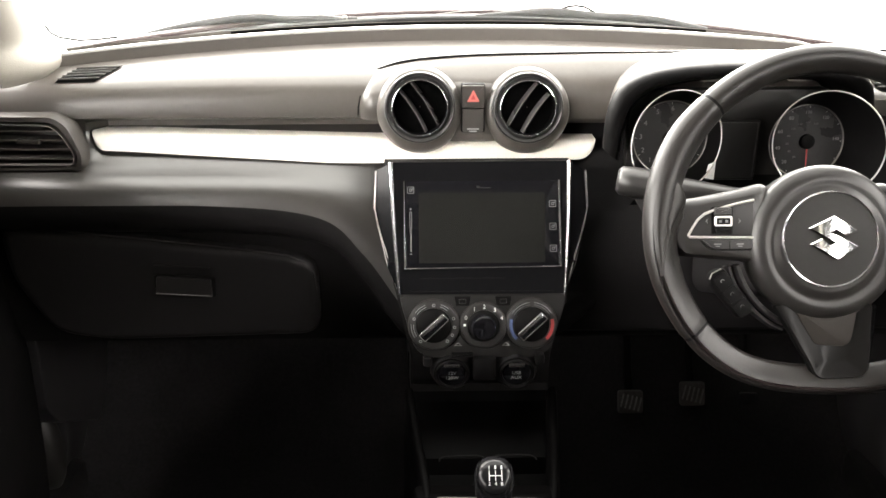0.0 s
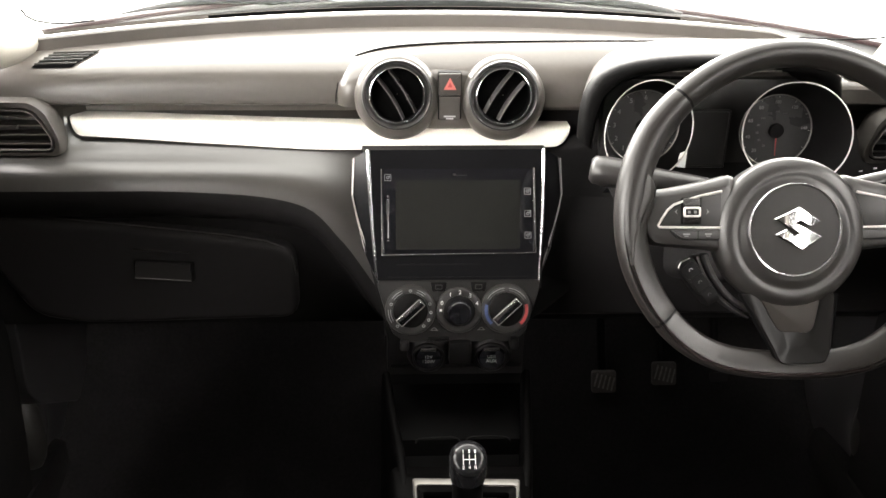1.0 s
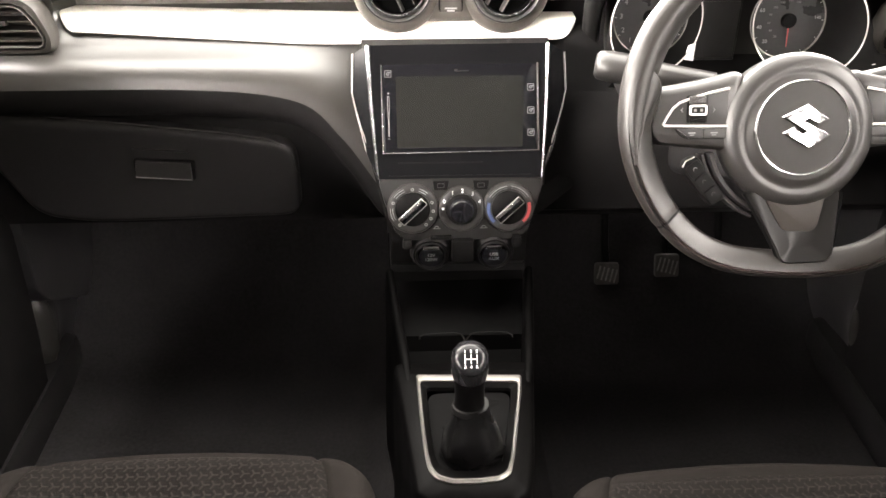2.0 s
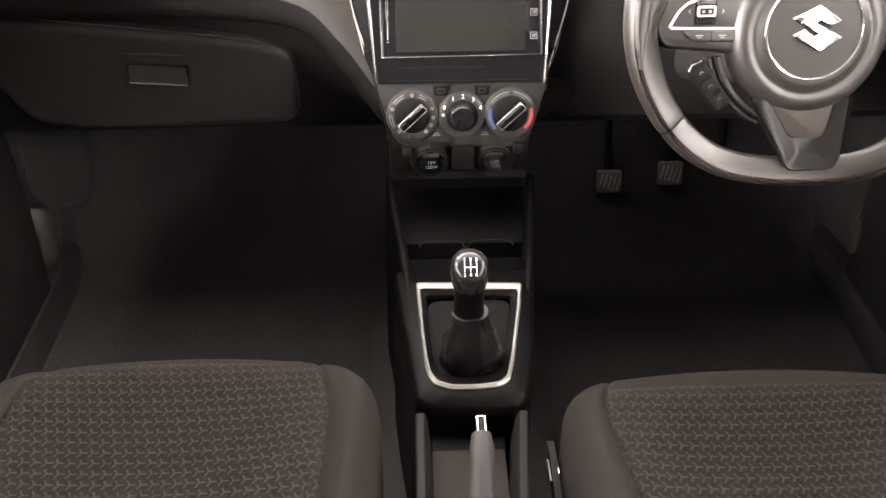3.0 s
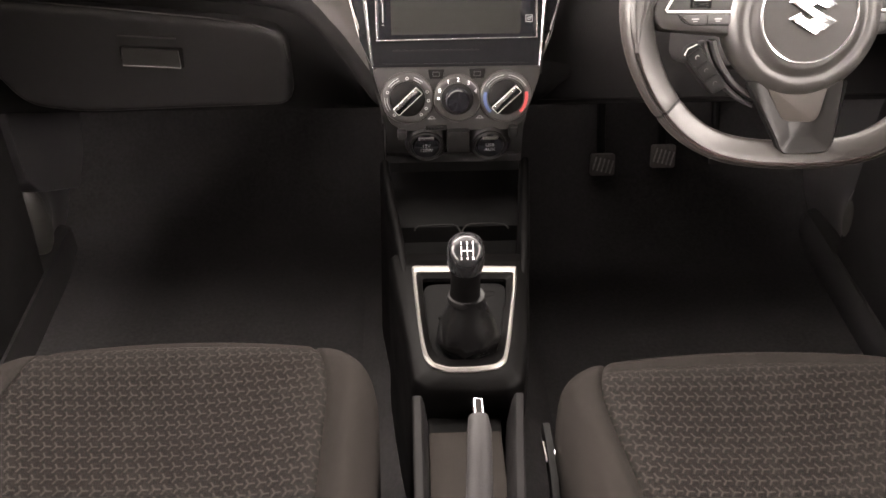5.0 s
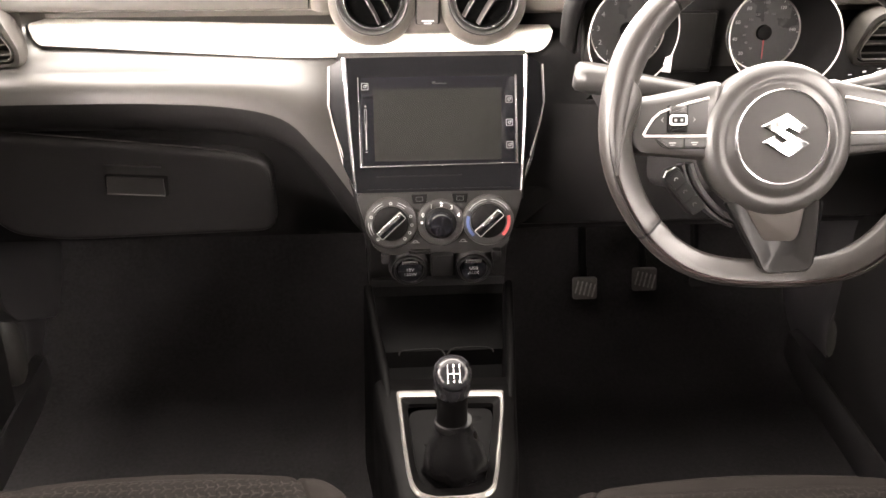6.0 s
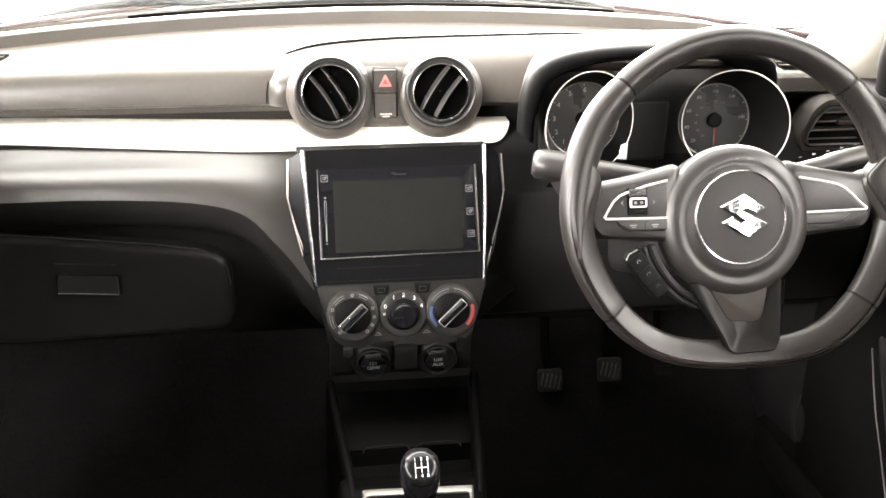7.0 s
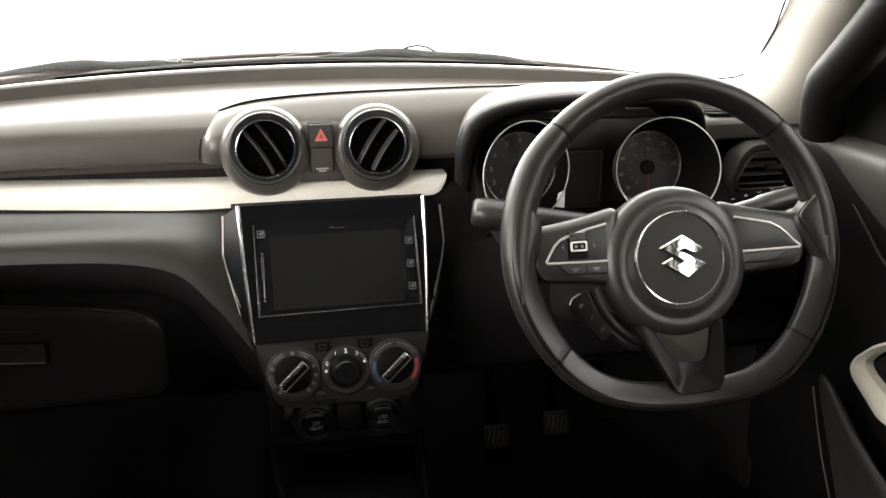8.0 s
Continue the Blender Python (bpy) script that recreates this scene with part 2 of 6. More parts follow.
def prism(poly, z0, z1, bevel=0.0, seg=2):
    """A polygon in local x, y between two heights, with rounded edges."""
    bm = bmesh.new()
    lo = [bm.verts.new((x, y, z0)) for x, y in poly]
    hi = [bm.verts.new((x, y, z1)) for x, y in poly]
    n = len(poly)
    bm.faces.new(lo[::-1])
    top = bm.faces.new(hi)
    for i in range(n):
        bm.faces.new((lo[i], lo[(i + 1) % n], hi[(i + 1) % n], hi[i]))
    if bevel:
        bmesh.ops.recalc_face_normals(bm, faces=bm.faces)
        bmesh.ops.bevel(bm, geom=list(top.edges), offset=bevel, segments=seg, affect="EDGES", profile=0.6)
    return bm


def rbox(c, s, b=0.004, seg=2):
    bm = bmesh.new()
    bmesh.ops.create_cube(bm, size=1.0, matrix=Matrix.Translation(c) @ Matrix.Diagonal((*s, 1)))
    if b:
        bmesh.ops.bevel(bm, geom=bm.edges[:], offset=min(b, min(s) * 0.45), segments=seg, affect="EDGES", profile=0.6)
    return bm


def rounded(poly, r, n=4):
    """The polygon with its corners rounded."""
    out = []
    k = len(poly)
    for i in range(k):
        p, a, b = Vector(poly[i]), Vector(poly[i - 1]), Vector(poly[(i + 1) % k])
        da, db = (a - p), (b - p)
        ra = min(r, da.length * 0.45)
        rb = min(r, db.length * 0.45)
        s, e = p + da.normalized() * ra, p + db.normalized() * rb
        for j in range(n + 1):
            t = j / n
            q = s * (1 - t) ** 2 + p * 2 * t * (1 - t) + e * t ** 2
            out.append((q.x, q.y))
    return out


def rrect(x0, y0, x1, y1, r, n=4):
    return rounded([(x0, y0), (x1, y0), (x1, y1), (x0, y1)], r, n)


def frame_of(outer, inner, z0, z1):
    """A raised frame between two outlines of equal count."""
    secs = []
    for a, b in zip(outer, inner):
        m1 = (a[0] * 0.7 + b[0] * 0.3, a[1] * 0.7 + b[1] * 0.3)
        m2 = (a[0] * 0.25 + b[0] * 0.75, a[1] * 0.25 + b[1] * 0.75)
        secs.append([(*a, z0), (*a, z0 + (z1 - z0) * 0.7), (*m1, z1), (*m2, z1), (*b, z0 + (z1 - z0) * 0.6), (*b, z0)])
    return loft(secs, ring=True, loop=True)


def basis(origin, x, y):
    x, y = Vector(x).normalized(), Vector(y).normalized()
    z = x.cross(y).normalized()
    y = z.cross(x)
    m = Matrix((x, y, z)).transposed().to_4x4()
    m.translation = origin
    return m


def lettering(text, size, material, parent, m, name="lettering", label="", deep=0.0003):
    cu = bpy.data.curves.new("t", "FONT")
    cu.body, cu.size, cu.extrude = text, size, deep
    cu.align_x, cu.align_y = "CENTER", "CENTER"
    cu.resolution_u = 2
    tmp = bpy.data.objects.new("t", cu)
    scene.collection.objects.link(tmp)
    bpy.context.view_layer.update()
    me = bpy.data.meshes.new_from_object(tmp.evaluated_get(bpy.context.evaluated_depsgraph_get()))
    bpy.data.objects.remove(tmp)
    me.materials.clear()
    me.materials.append(material)
    me.name = name
    ob = new(name, me)
    ob.parent = parent
    ob.matrix_local = m
    if label:
        tagged(ob, label)
    return ob


def T(x, y, z=0.0, rz=0.0):
    return pose(x, y, z, 0, 0, rz)


def arc_bar(r0, r1, a0, a1, z, h=0.0004, n=10):
    """A flat curved bar about local z, angles in degrees."""
    pts = [(r0 * math.cos(radians(a0 + (a1 - a0) * i / n)), r0 * math.sin(radians(a0 + (a1 - a0) * i / n))) for i in range(n + 1)]
    pts += [(r1 * math.cos(radians(a1 - (a1 - a0) * i / n)), r1 * math.sin(radians(a1 - (a1 - a0) * i / n))) for i in range(n + 1)]
    return prism(pts, z, z + h)


def spline(table, x):
    """Smooth reading of rows of (x, value)."""
    xs = [q[0] for q in table]
    ys = [q[1] for q in table]
    if x <= xs[0]:
        return ys[0]
    if x >= xs[-1]:
        return ys[-1]
    i = max(k for k in range(len(xs)) if xs[k] <= x)
    i = min(i, len(xs) - 2)
    t = (x - xs[i]) / (xs[i + 1] - xs[i])

    def slope(k):
        if k == 0 or k == len(xs) - 1:
            return 0.0 if ys[k] == ys[max(0, k - 1)] else (ys[min(k + 1, len(xs) - 1)] - ys[max(0, k - 1)]) / (xs[min(k + 1, len(xs) - 1)] - xs[max(0, k - 1)])
        return (ys[k + 1] - ys[k - 1]) / (xs[k + 1] - xs[k - 1])
    h = xs[i + 1] - xs[i]
    a, b = slope(i) * h, slope(i + 1) * h
    return ((2 * t ** 3 - 3 * t ** 2 + 1) * ys[i] + (t ** 3 - 2 * t ** 2 + t) * a
            + (-2 * t ** 3 + 3 * t ** 2) * ys[i + 1] + (t ** 3 - t ** 2) * b)


# ---- floor and added light-blocking walls round the car ----
solid("ground", rbox((0, 10, -0.36), (80, 80, 0.02), 0), GROUND, "pale smooth showroom floor under the car", kind="structure")
# added to shape the light; only the right wall shows, dark through the window
solid("wall_blocker_left", rbox((-3.4, -0.5, 0.50), (0.1, 10, 1.7), 0), BLOCKER, "dark grey wall added beside the car to limit side light", kind="structure")
solid("wall_blocker_right", rbox((2.6, -0.8, 0.78), (0.1, 9.4, 2.26), 0), BLOCKER, "dark grey wall added beside the car to limit side light", kind="structure")
solid("ceiling_blocker", rbox((-0.4, -2.50, 2.5), (6.1, 6.1, 0.1), 0), BLOCKER, "unseen dark grey ceiling added to block light from above", kind="structure")
solid("wall_blocker_back", rbox((0, -5.5, 1.0), (6.5, 0.1, 2.7), 0), BLOCKER, "unseen dark grey wall added to block light from behind", kind="structure")


# ---- car shell ----
def shell():
    # carpeted floor with a raised tunnel and a sloping bulkhead
    secs = []
    for i in range(33):
        x = -0.72 + 1.44 * i / 32
        tun = 0.10 * math.exp(-(x / 0.11) ** 4)
        secs.append([(x, -1.3, 0.02 + tun), (x, -0.2, 0.02 + tun), (x, 0.9, 0.0 + tun), (x, 1.22, 0.0 + tun * 0.8),
                     (x, 1.34, 0.03 + tun * 0.6), (x, 1.50, 0.20), (x, 1.62, 0.45), (x, 1.66, 0.62)])
    solid("floor", thick(loft(secs), 0.012), CARPET, "black carpeted cabin floor and footwells", kind="structure")
    secs = []
    for i in range(21):
        y = 0.72 - 2.0 * i / 20
        z = 1.20 - 0.03 * ((y + 0.3) / 1.0) ** 2
        secs.append([(x, y, z - 0.22 * (abs(x) / 0.6) ** 4 * 0.35) for x in [-0.60 + 1.2 * j / 16 for j in range(17)]])
    solid("ceiling", thick(loft(secs), 0.03), HEAD, "pale cloth headliner under the roof", kind="structure")
    # lower body sides, sills and pillars behind the front doors
    for s, side in ((-1, "left"), (1, "right")):
        solid("wall_body_" + side, rbox((s * 0.75, -0.86, 0.35), (0.06, 1.0, 0.76), 0.02), LOWER, "black trimmed rear body side", kind="structure")
        solid("sill", rbox((s * 0.70, 0.35, 0.02), (0.07, 1.9, 0.12), 0.02), LOWER, "black plastic door sill trim", kind="structure")
        solid("pillar", loft([[(s * 0.71, -0.34, 0.0), (s * 0.71, -0.46, 0.0), (s * 0.77, -0.46, 0.0), (s * 0.77, -0.34, 0.0)],
                              [(s * 0.70, -0.34, 0.72), (s * 0.70, -0.45, 0.72), (s * 0.75, -0.45, 0.72), (s * 0.75, -0.34, 0.72)],
                              [(s * 0.57, -0.36, 1.16), (s * 0.57, -0.44, 1.16), (s * 0.62, -0.44, 1.16), (s * 0.62, -0.36, 1.16)]],
                             ring=True, cap=True), CREAM, "cream plastic middle door pillar", kind="structure")
    for s, side, yc in ((-1, "left", 1.215), (1, "right", 1.165)):
        # footwell kick panel, softly swollen over the hinge pillar to hold a highlight
        secs = []
        for i in range(49):
            y = 1.09 + 0.59 * i / 48
            bow = 0.055 * math.sin(math.pi * min(1.0, i / 36)) ** 2
            row = []
            for k in range(34):
                z = 0.66 * k / 33
                w = spline([(0.0, 0.2), (0.08, 0.7), (0.2, 1.0), (0.34, 0.9), (0.5, 0.5), (0.60, 0.2), (0.66, 0.0)], z)
                row.append((s * (0.715 - bow * w * 0.7 - 0.030 * math.exp(-((y - yc) / 0.042) ** 2 - ((z - 0.145) / 0.060) ** 2)), y, z))
            secs.append(row + [(s * 0.76, y, 0.66), (s * 0.76, y, 0.0)])
        solid("trim_kick_" + side, loft(secs, ring=True, cap=True), KICK, "satin charcoal footwell kick panel, swollen to hold a soft highlight", kind="structure", sharp=60)
    plate = rounded([(1.180, 0.375), (1.443, 0.237), (1.410, 0.162), (1.350, 0.118), (1.205, 0.207), (1.175, 0.25)], 0.014, 4)
    solid("trim_kick_plate", prism(plate, -0.05, 0.004, 0.004, 3), KICK, "flat charcoal plastic kick plate", kind="structure", m=basis((-0.660, 0, 0), (0, 1, 0), (0, 0, 1)))
    # domed covers added where a soft glow lies low on each pillar
    for s, y, z in ((-1, 1.216, 0.143), (1, 1.156, 0.167)):
        cover = lathe([(0.045, -0.012), (0.044, 0.0), (0.040, 0.008), (0.032, 0.0145), (0.021, 0.0190), (0.010, 0.0212), (0.0005, 0.0220)], 40, 0.66, 1.6)
        solid("trim_hinge_cover", cover, HINGE, "smooth grey hinge cover low on the pillar, added for a soft highlight", kind="structure", m=basis((s * 0.686, y, z), (0, -s, 0), (0, 0.3, 1)), sharp=70)
    # floor duct ends lying on the sloping carpet
    slope = basis((0, 1.3327, 0.0369), (1, 0, 0), (0, 0.685, 0.728))
    duct = rounded([(-0.6331, 0.1267), (-0.6335, -0.0085), (-0.5805, -0.0097), (-0.5782, 0.025), (-0.5957, 0.0782), (-0.6185, 0.1317)], 0.007, 3)
    solid("trim_duct", prism(duct, -0.03, 0.0, 0.006, 3), KICK, "charcoal plastic floor duct end on the carpet", kind="structure", m=slope)
    duct = rounded([(0.1880, 0.1196), (0.1862, 0.0074), (0.2159, 0.0067), (0.2204, 0.0141), (0.2126, 0.0655), (0.2029, 0.1247)], 0.005, 3)
    solid("trim_duct", prism(duct, -0.03, 0.0, 0.005, 3), KICK, "charcoal plastic floor duct end on the carpet", kind="structure", m=slope)
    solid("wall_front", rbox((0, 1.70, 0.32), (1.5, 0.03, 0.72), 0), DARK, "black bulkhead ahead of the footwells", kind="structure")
    solid("wall_rear", rbox((0, -1.36, 0.40), (1.5, 0.06, 0.88), 0.02), LOWER, "black tailgate lower panel", kind="structure")
    for s, side in ((-1, "left"), (1, "right")):
        # rear quarter: blind pillar behind a small rear door window
        solid("pillar_rear_" + side, loft([[(s * 0.715, y, 0.72), (s * 0.60, y, 1.17), (s * 0.64, y, 1.17), (s * 0.765, y, 0.72)] for y in (-0.92, -1.1, -1.39)], ring=True, cap=True), CREAM, "cream plastic rear pillar trim", kind="structure")
        solid("trim_rail_" + side, rbox((s * 0.585, -0.30, 1.155), (0.07, 1.9, 0.07), 0.02), HEAD, "pale cloth roof side rail", kind="structure")
        solid("trim_tailgate_" + side, rbox((s * 0.52, -1.34, 1.0), (0.22, 0.05, 0.36), 0.02), LOWER, "black tailgate side frame", kind="structure")
    rs = thing("rear_bench", "dark cloth rear bench seat", "car seat", Matrix.Translation((0, -0.8, 0.0)))
    part("cushion", rbox((0, 0.05, 0.28), (1.20, 0.46, 0.18), 0.05, 4), BOLSTER, rs, "", sharp=60)
    part("backrest", loft([[(x, y + d, z) for x, d in ((-0.62, 0.05), (-0.58, 0.08), (0.58, 0.08), (0.62, 0.05), (0.62, -0.05), (-0.62, -0.05))] for y, z in ((-0.20, 0.30), (-0.24, 0.5), (-0.31, 0.80), (-0.33, 0.86))], ring=True, cap=True), BOLSTER, rs, "", sharp=40)


shell()


PILLAR_SHIFT = 0.072  # the foot of the passenger pillar stands a little further in


# front pillars: inner edge along the glass, outer edge along the door
def pillar_point(s, t, across, bulge=0.0):
    a = Vector((0.668, 1.315, 0.775)).lerp(Vector((0.487, 0.69, 1.165)), t)
    b = Vector((0.672, 1.115, 0.745)).lerp(Vector((0.560, 0.66, 1.150)), t)
    if s > 0:
        a.x += 0.011 * math.sin(math.pi * min(1.0, max(0.0, (t + 0.04) / 0.38)))
    p = a.lerp(b, across)
    p += Vector((-0.75, -0.35, -0.35)).normalized() * bulge
    return Vector((p.x * s, p.y, p.z))


def a_pillar(s, shift):
    secs = []
    for i in range(-8 if s > 0 else -2, 41):
        t = i / 40
        flare = min(1.0, max(0.0, (t + 0.02) / 0.16))
        dx = shift * (1.0 - 0.42 * flare * flare * (3 - 2 * flare))
        foot = 1.0 if s > 0 else min(1.0, math.sqrt(max(0.0, (i + 3) / 6)))
        row = []
        lift = 0.0 if s > 0 else 0.075 * (1 - t)
        for j in range(11):
            u = j / 10
            row.append(pillar_point(s, t + lift * u, u, (0.032 if s > 0 else 0.034) * foot * math.sin(math.pi * u ** (1.25 if s > 0 else 0.8)) ** (1.0 if s > 0 else 0.8)) + Vector((dx, 0, 0.006 if shift else 0)))
        for u in (1.0, 0.5, 0.0):
            q = pillar_point(s, t + lift * u, u, -0.025 if u != 0.5 else -0.03) + Vector((dx, 0, 0.006 if shift else 0))
            row.append(q)
        secs.append(row)
    solid("pillar_trim", loft(secs, ring=True, cap=True), CREAM, "cream plastic front pillar trim beside the windscreen", kind="structure", sharp=50)


for s, shift in ((-1, PILLAR_SHIFT), (1, 0.0)):
    a_pillar(s, shift)


def screen_point(u, t):
    """Windscreen surface: u from -1 to 1 across, t from the base up."""
    base = Vector((0.70 * u, 1.60 - 0.30 * u * u, 0.772 - 0.035 * u * u))
    head = Vector((0.52 * u, 0.74 - 0.07 * u * u, 1.19 - 0.03 * u * u))
    return base.lerp(head, t)


def windscreen():
    secs = [[screen_point(-1 + 2 * i / 24, j / 8) for i in range(25)] for j in range(9)]
    w = solid("window_1", thick(loft(secs), 0.004), GLASS, "clear sloping windscreen glass", kind="structure")
    w.visible_shadow = False
    # black band printed round the glass
    pts = []
    for s in (-1, 1):
        off = Vector((PILLAR_SHIFT if s < 0 else 0.0, 0.0, 0.016 if s < 0 else 0.0))
        line = [pillar_point(s, k / 12, -0.02, 0.004) + off for k in range(4, 13)]
        corner = [Vector((s * x, y, z)) + off for x, y, z in ((0.560, 1.375, 0.763), (0.612, 1.348, 0.765), (0.643, 1.334, 0.769), (0.664, 1.320, 0.773), (0.671, 1.303, 0.781), (0.6675, 1.275, 0.798), (0.659, 1.244, 0.817), (0.635, 1.173, 0.862))]
        if s < 0:
            corner = [Vector(q) for q in ((-0.535, 1.362, 0.788), (-0.560, 1.345, 0.787), (-0.580, 1.325, 0.789), (-0.597, 1.300, 0.797), (-0.603, 1.285, 0.806), (-0.602, 1.270, 0.817))]
        solid("trim", tube(corner + (line if s > 0 else []), 0.0016, 8), DARK, "thin black windscreen edge seal", kind="structure")


windscreen()


# ---- dashboard ----
SWOOP = [(-0.42, 0.0), (-0.306, 0.004), (-0.250, 0.010), (-0.212, 0.019), (-0.190, 0.030), (-0.175, 0.044), (-0.161, 0.062), (-0.145, 0.081), (-0.128, 0.106), (-0.115, 0.126), (-0.10, 0.145),
         (0.10, 0.15), (0.128, 0.136), (0.159, 0.112), (0.20, 0.09), (0.30, 0.08)]


def corner_dip(x):
    """The pad sinks a little towards the driver's corner."""
    q = min(1.0, max(0.0, (x - 0.47) / 0.07))
    return 0.016 * q * q * (3 - 2 * q)


def pad_z(x, y):
    """Height of the soft upper pad."""
    k = x * x
    yc, zc = 1.318 - 0.21 * k, 0.788 - 0.072 * k
    t = max(0.0, min(1.0, (yc - y) / (yc - 1.176)))
    drop = zc - (0.7475 - 0.02 * max(0.0, abs(x) - 0.33))
    return zc - drop * (0.58 * t + 0.42 * t ** 7) - corner_dip(x)


def upper_profile(x):
    k = x * x
    yl, zl = 1.363 - 0.21 * k, 0.801 - 0.078 * k - corner_dip(x) - 0.12 * max(0.0, x - 0.52)
    yc = 1.318 - 0.21 * k
    yb = yc + 0.003
    zb = zl + 0.0065
    rows = [(yl + 0.20, zl - 0.06), (yl + 0.19, zl - 0.018), (yl + 0.10, zl - 0.004), (yl + 0.062, zl + 0.0015), (yl + 0.058, zl - 0.014),
            (yl + 0.022, zl - 0.014), (yl + 0.018, zl + 0.001), (yl + 0.005, zl + 0.003), (yb + 0.012, zb), (yb + 0.004, zb), (yb, zb - 0.003)]
    rows += [(yc + (yb - yc) * q, pad_z(x, yc) + (zb - 0.003 - pad_z(x, yc)) * q) for q in (0.66, 0.33)]
    rows += [(yc, pad_z(x, yc))]
    for i in range(1, 17):
        y = yc + (1.182 - yc) * i / 16
        rows.append((y, pad_z(x, y)))
    z = pad_z(x, 1.182)
    rows += [(1.1790, z - 0.0035), (1.1745, z - 0.010), (1.1715, 0.728), (1.1695, 0.714), (1.1697, 0.7080), (1.174, 0.7055)]
    c = min(1.0, max(0.0, (-0.514 - x) / 0.012))  # flush beyond the trim strip
    rows += [(1.204 - 0.029 * c, 0.701), (1.206 - 0.032 * c, 0.690), (1.205 - 0.02 * c, 0.655)]
    return rows


def lower_profile(x):
    s = spline(SWOOP, x)
    near = 0.035 * s / 0.15
    c = min(1.0, max(0.0, (-0.514 - x) / 0.012))
    rows = [(1.206 - 0.033 * c, 0.690, 0), (1.190 - 0.022 * c, 0.672, 0), (1.160, 0.6575, 0), (1.1525, 0.6505, 0.05), (1.1435, 0.6445, 0.14), (1.1325, 0.6398, 0.27), (1.1215, 0.6352, 0.43),
            (1.1125, 0.6285, 0.61), (1.1063, 0.6190, 0.79), (1.1032, 0.6070, 0.93), (1.1028, 0.5950, 1.0), (1.1055, 0.5840, 1.0), (1.110, 0.573, 1.0), (1.121, 0.565, 1.0), (1.138, 0.557, 1.0),
            (1.146, 0.535, 0.9), (1.148, 0.47, 0.4), (1.150, 0.40, 0.1), (1.165, 0.375, 0), (1.26, 0.36, 0), (1.40, 0.42, 0)]
    return [(y - near * min(1, w * 1.2), z - w * s) for y, z, w in rows]


dashboard = thing("dashboard", "black grained plastic dashboard with white trim strip", "dashboard", Matrix.Translation((0, 1.2, 0.6)))
DM = Matrix.Translation((0, -1.2, -0.6))
XS = [-0.70 + 1.40 * i / 140 for i in range(141)]
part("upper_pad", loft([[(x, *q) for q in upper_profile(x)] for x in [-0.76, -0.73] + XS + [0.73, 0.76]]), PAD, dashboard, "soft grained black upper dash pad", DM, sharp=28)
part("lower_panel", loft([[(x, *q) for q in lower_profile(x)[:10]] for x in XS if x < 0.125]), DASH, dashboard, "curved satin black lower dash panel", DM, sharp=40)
part("lower_panel", loft([[(x, *q) for q in lower_profile(x)[:10]] for x in XS if x > 0.108]), LOWER, dashboard, "matt black panel behind the wheel", DM, sharp=40)
# same panel turning under; its shade is put into the darker material
part("under_panel", loft([[(x, *q) for q in lower_profile(x)[9:]] for x in XS]), LOWER, dashboard, "turned-under dash panel round the glove box, its shade put into darker plastic", DM, sharp=40)
part("defroster_slot", loft([[(x, 1.4200 - 0.21 * x * x, 0.7880 - 0.078 * x * x), (x, 1.4205 - 0.21 * x * x, 0.8020 - 0.078 * x * x)] for x in [-0.37 + 0.74 * i / 40 for i in range(41)]]),
     VOID, dashboard, "narrow black strip for the unlit windscreen demister slot", DM)


def trim_strip():
    secs = []
    n = 96
    for i in range(n + 1):
        x = -0.523 + 0.686 * (0.5 - 0.5 * math.cos(math.pi * i / n))
        top = spline([(-0.53, 0.6895), (-0.34, 0.6850), (-0.14, 0.6800), (0.17, 0.6770)], x)
        bot = 0.6560 + 0.008 * max(0, (-x - 0.2) / 0.3) + spline([(-0.53, 0.002), (-0.34, -0.002), (-0.14, -0.006), (0.17, -0.003)], x)
        e0, e1 = (x + 0.523) / 0.020, (0.163 - x) / 0.026
        if e0 < 1:
            bot += (1 - math.sqrt(max(0, 1 - (1 - e0) ** 2))) * 0.022
        if e1 < 1:
            bot += (1 - math.sqrt(max(0, 1 - (1 - e1) ** 2))) * 0.024
        row = []
        for j in range(9):
            v = j / 8
            z = bot + (top - bot) * v
            y = 1.1535 + (z - 0.656) * 0.80 - 0.004 * math.sin(math.pi * v)
            row.append((x, y, z))
        row += [(x, 1.205, top), (x, 1.205, bot - 0.002)]
        secs.append(row)
    part("trim_strip", loft(secs, ring=True, cap=True), WHITE, dashboard, "pearl white satin trim strip", DM, sharp=50)


trim_strip()


# centre housing behind the round vents
HOUSING = [(-0.178, 0.735), (-0.165, 0.7465), (-0.153, 0.7555), (-0.143, 0.7615), (-0.1305, 0.7665), (-0.1058, 0.7735), (-0.069, 0.7788), (0.0065, 0.7835), (0.121, 0.7858), (0.22, 0.7868), (0.56, 0.7868)]


def housing_top(x):
    return spline(HOUSING, x)


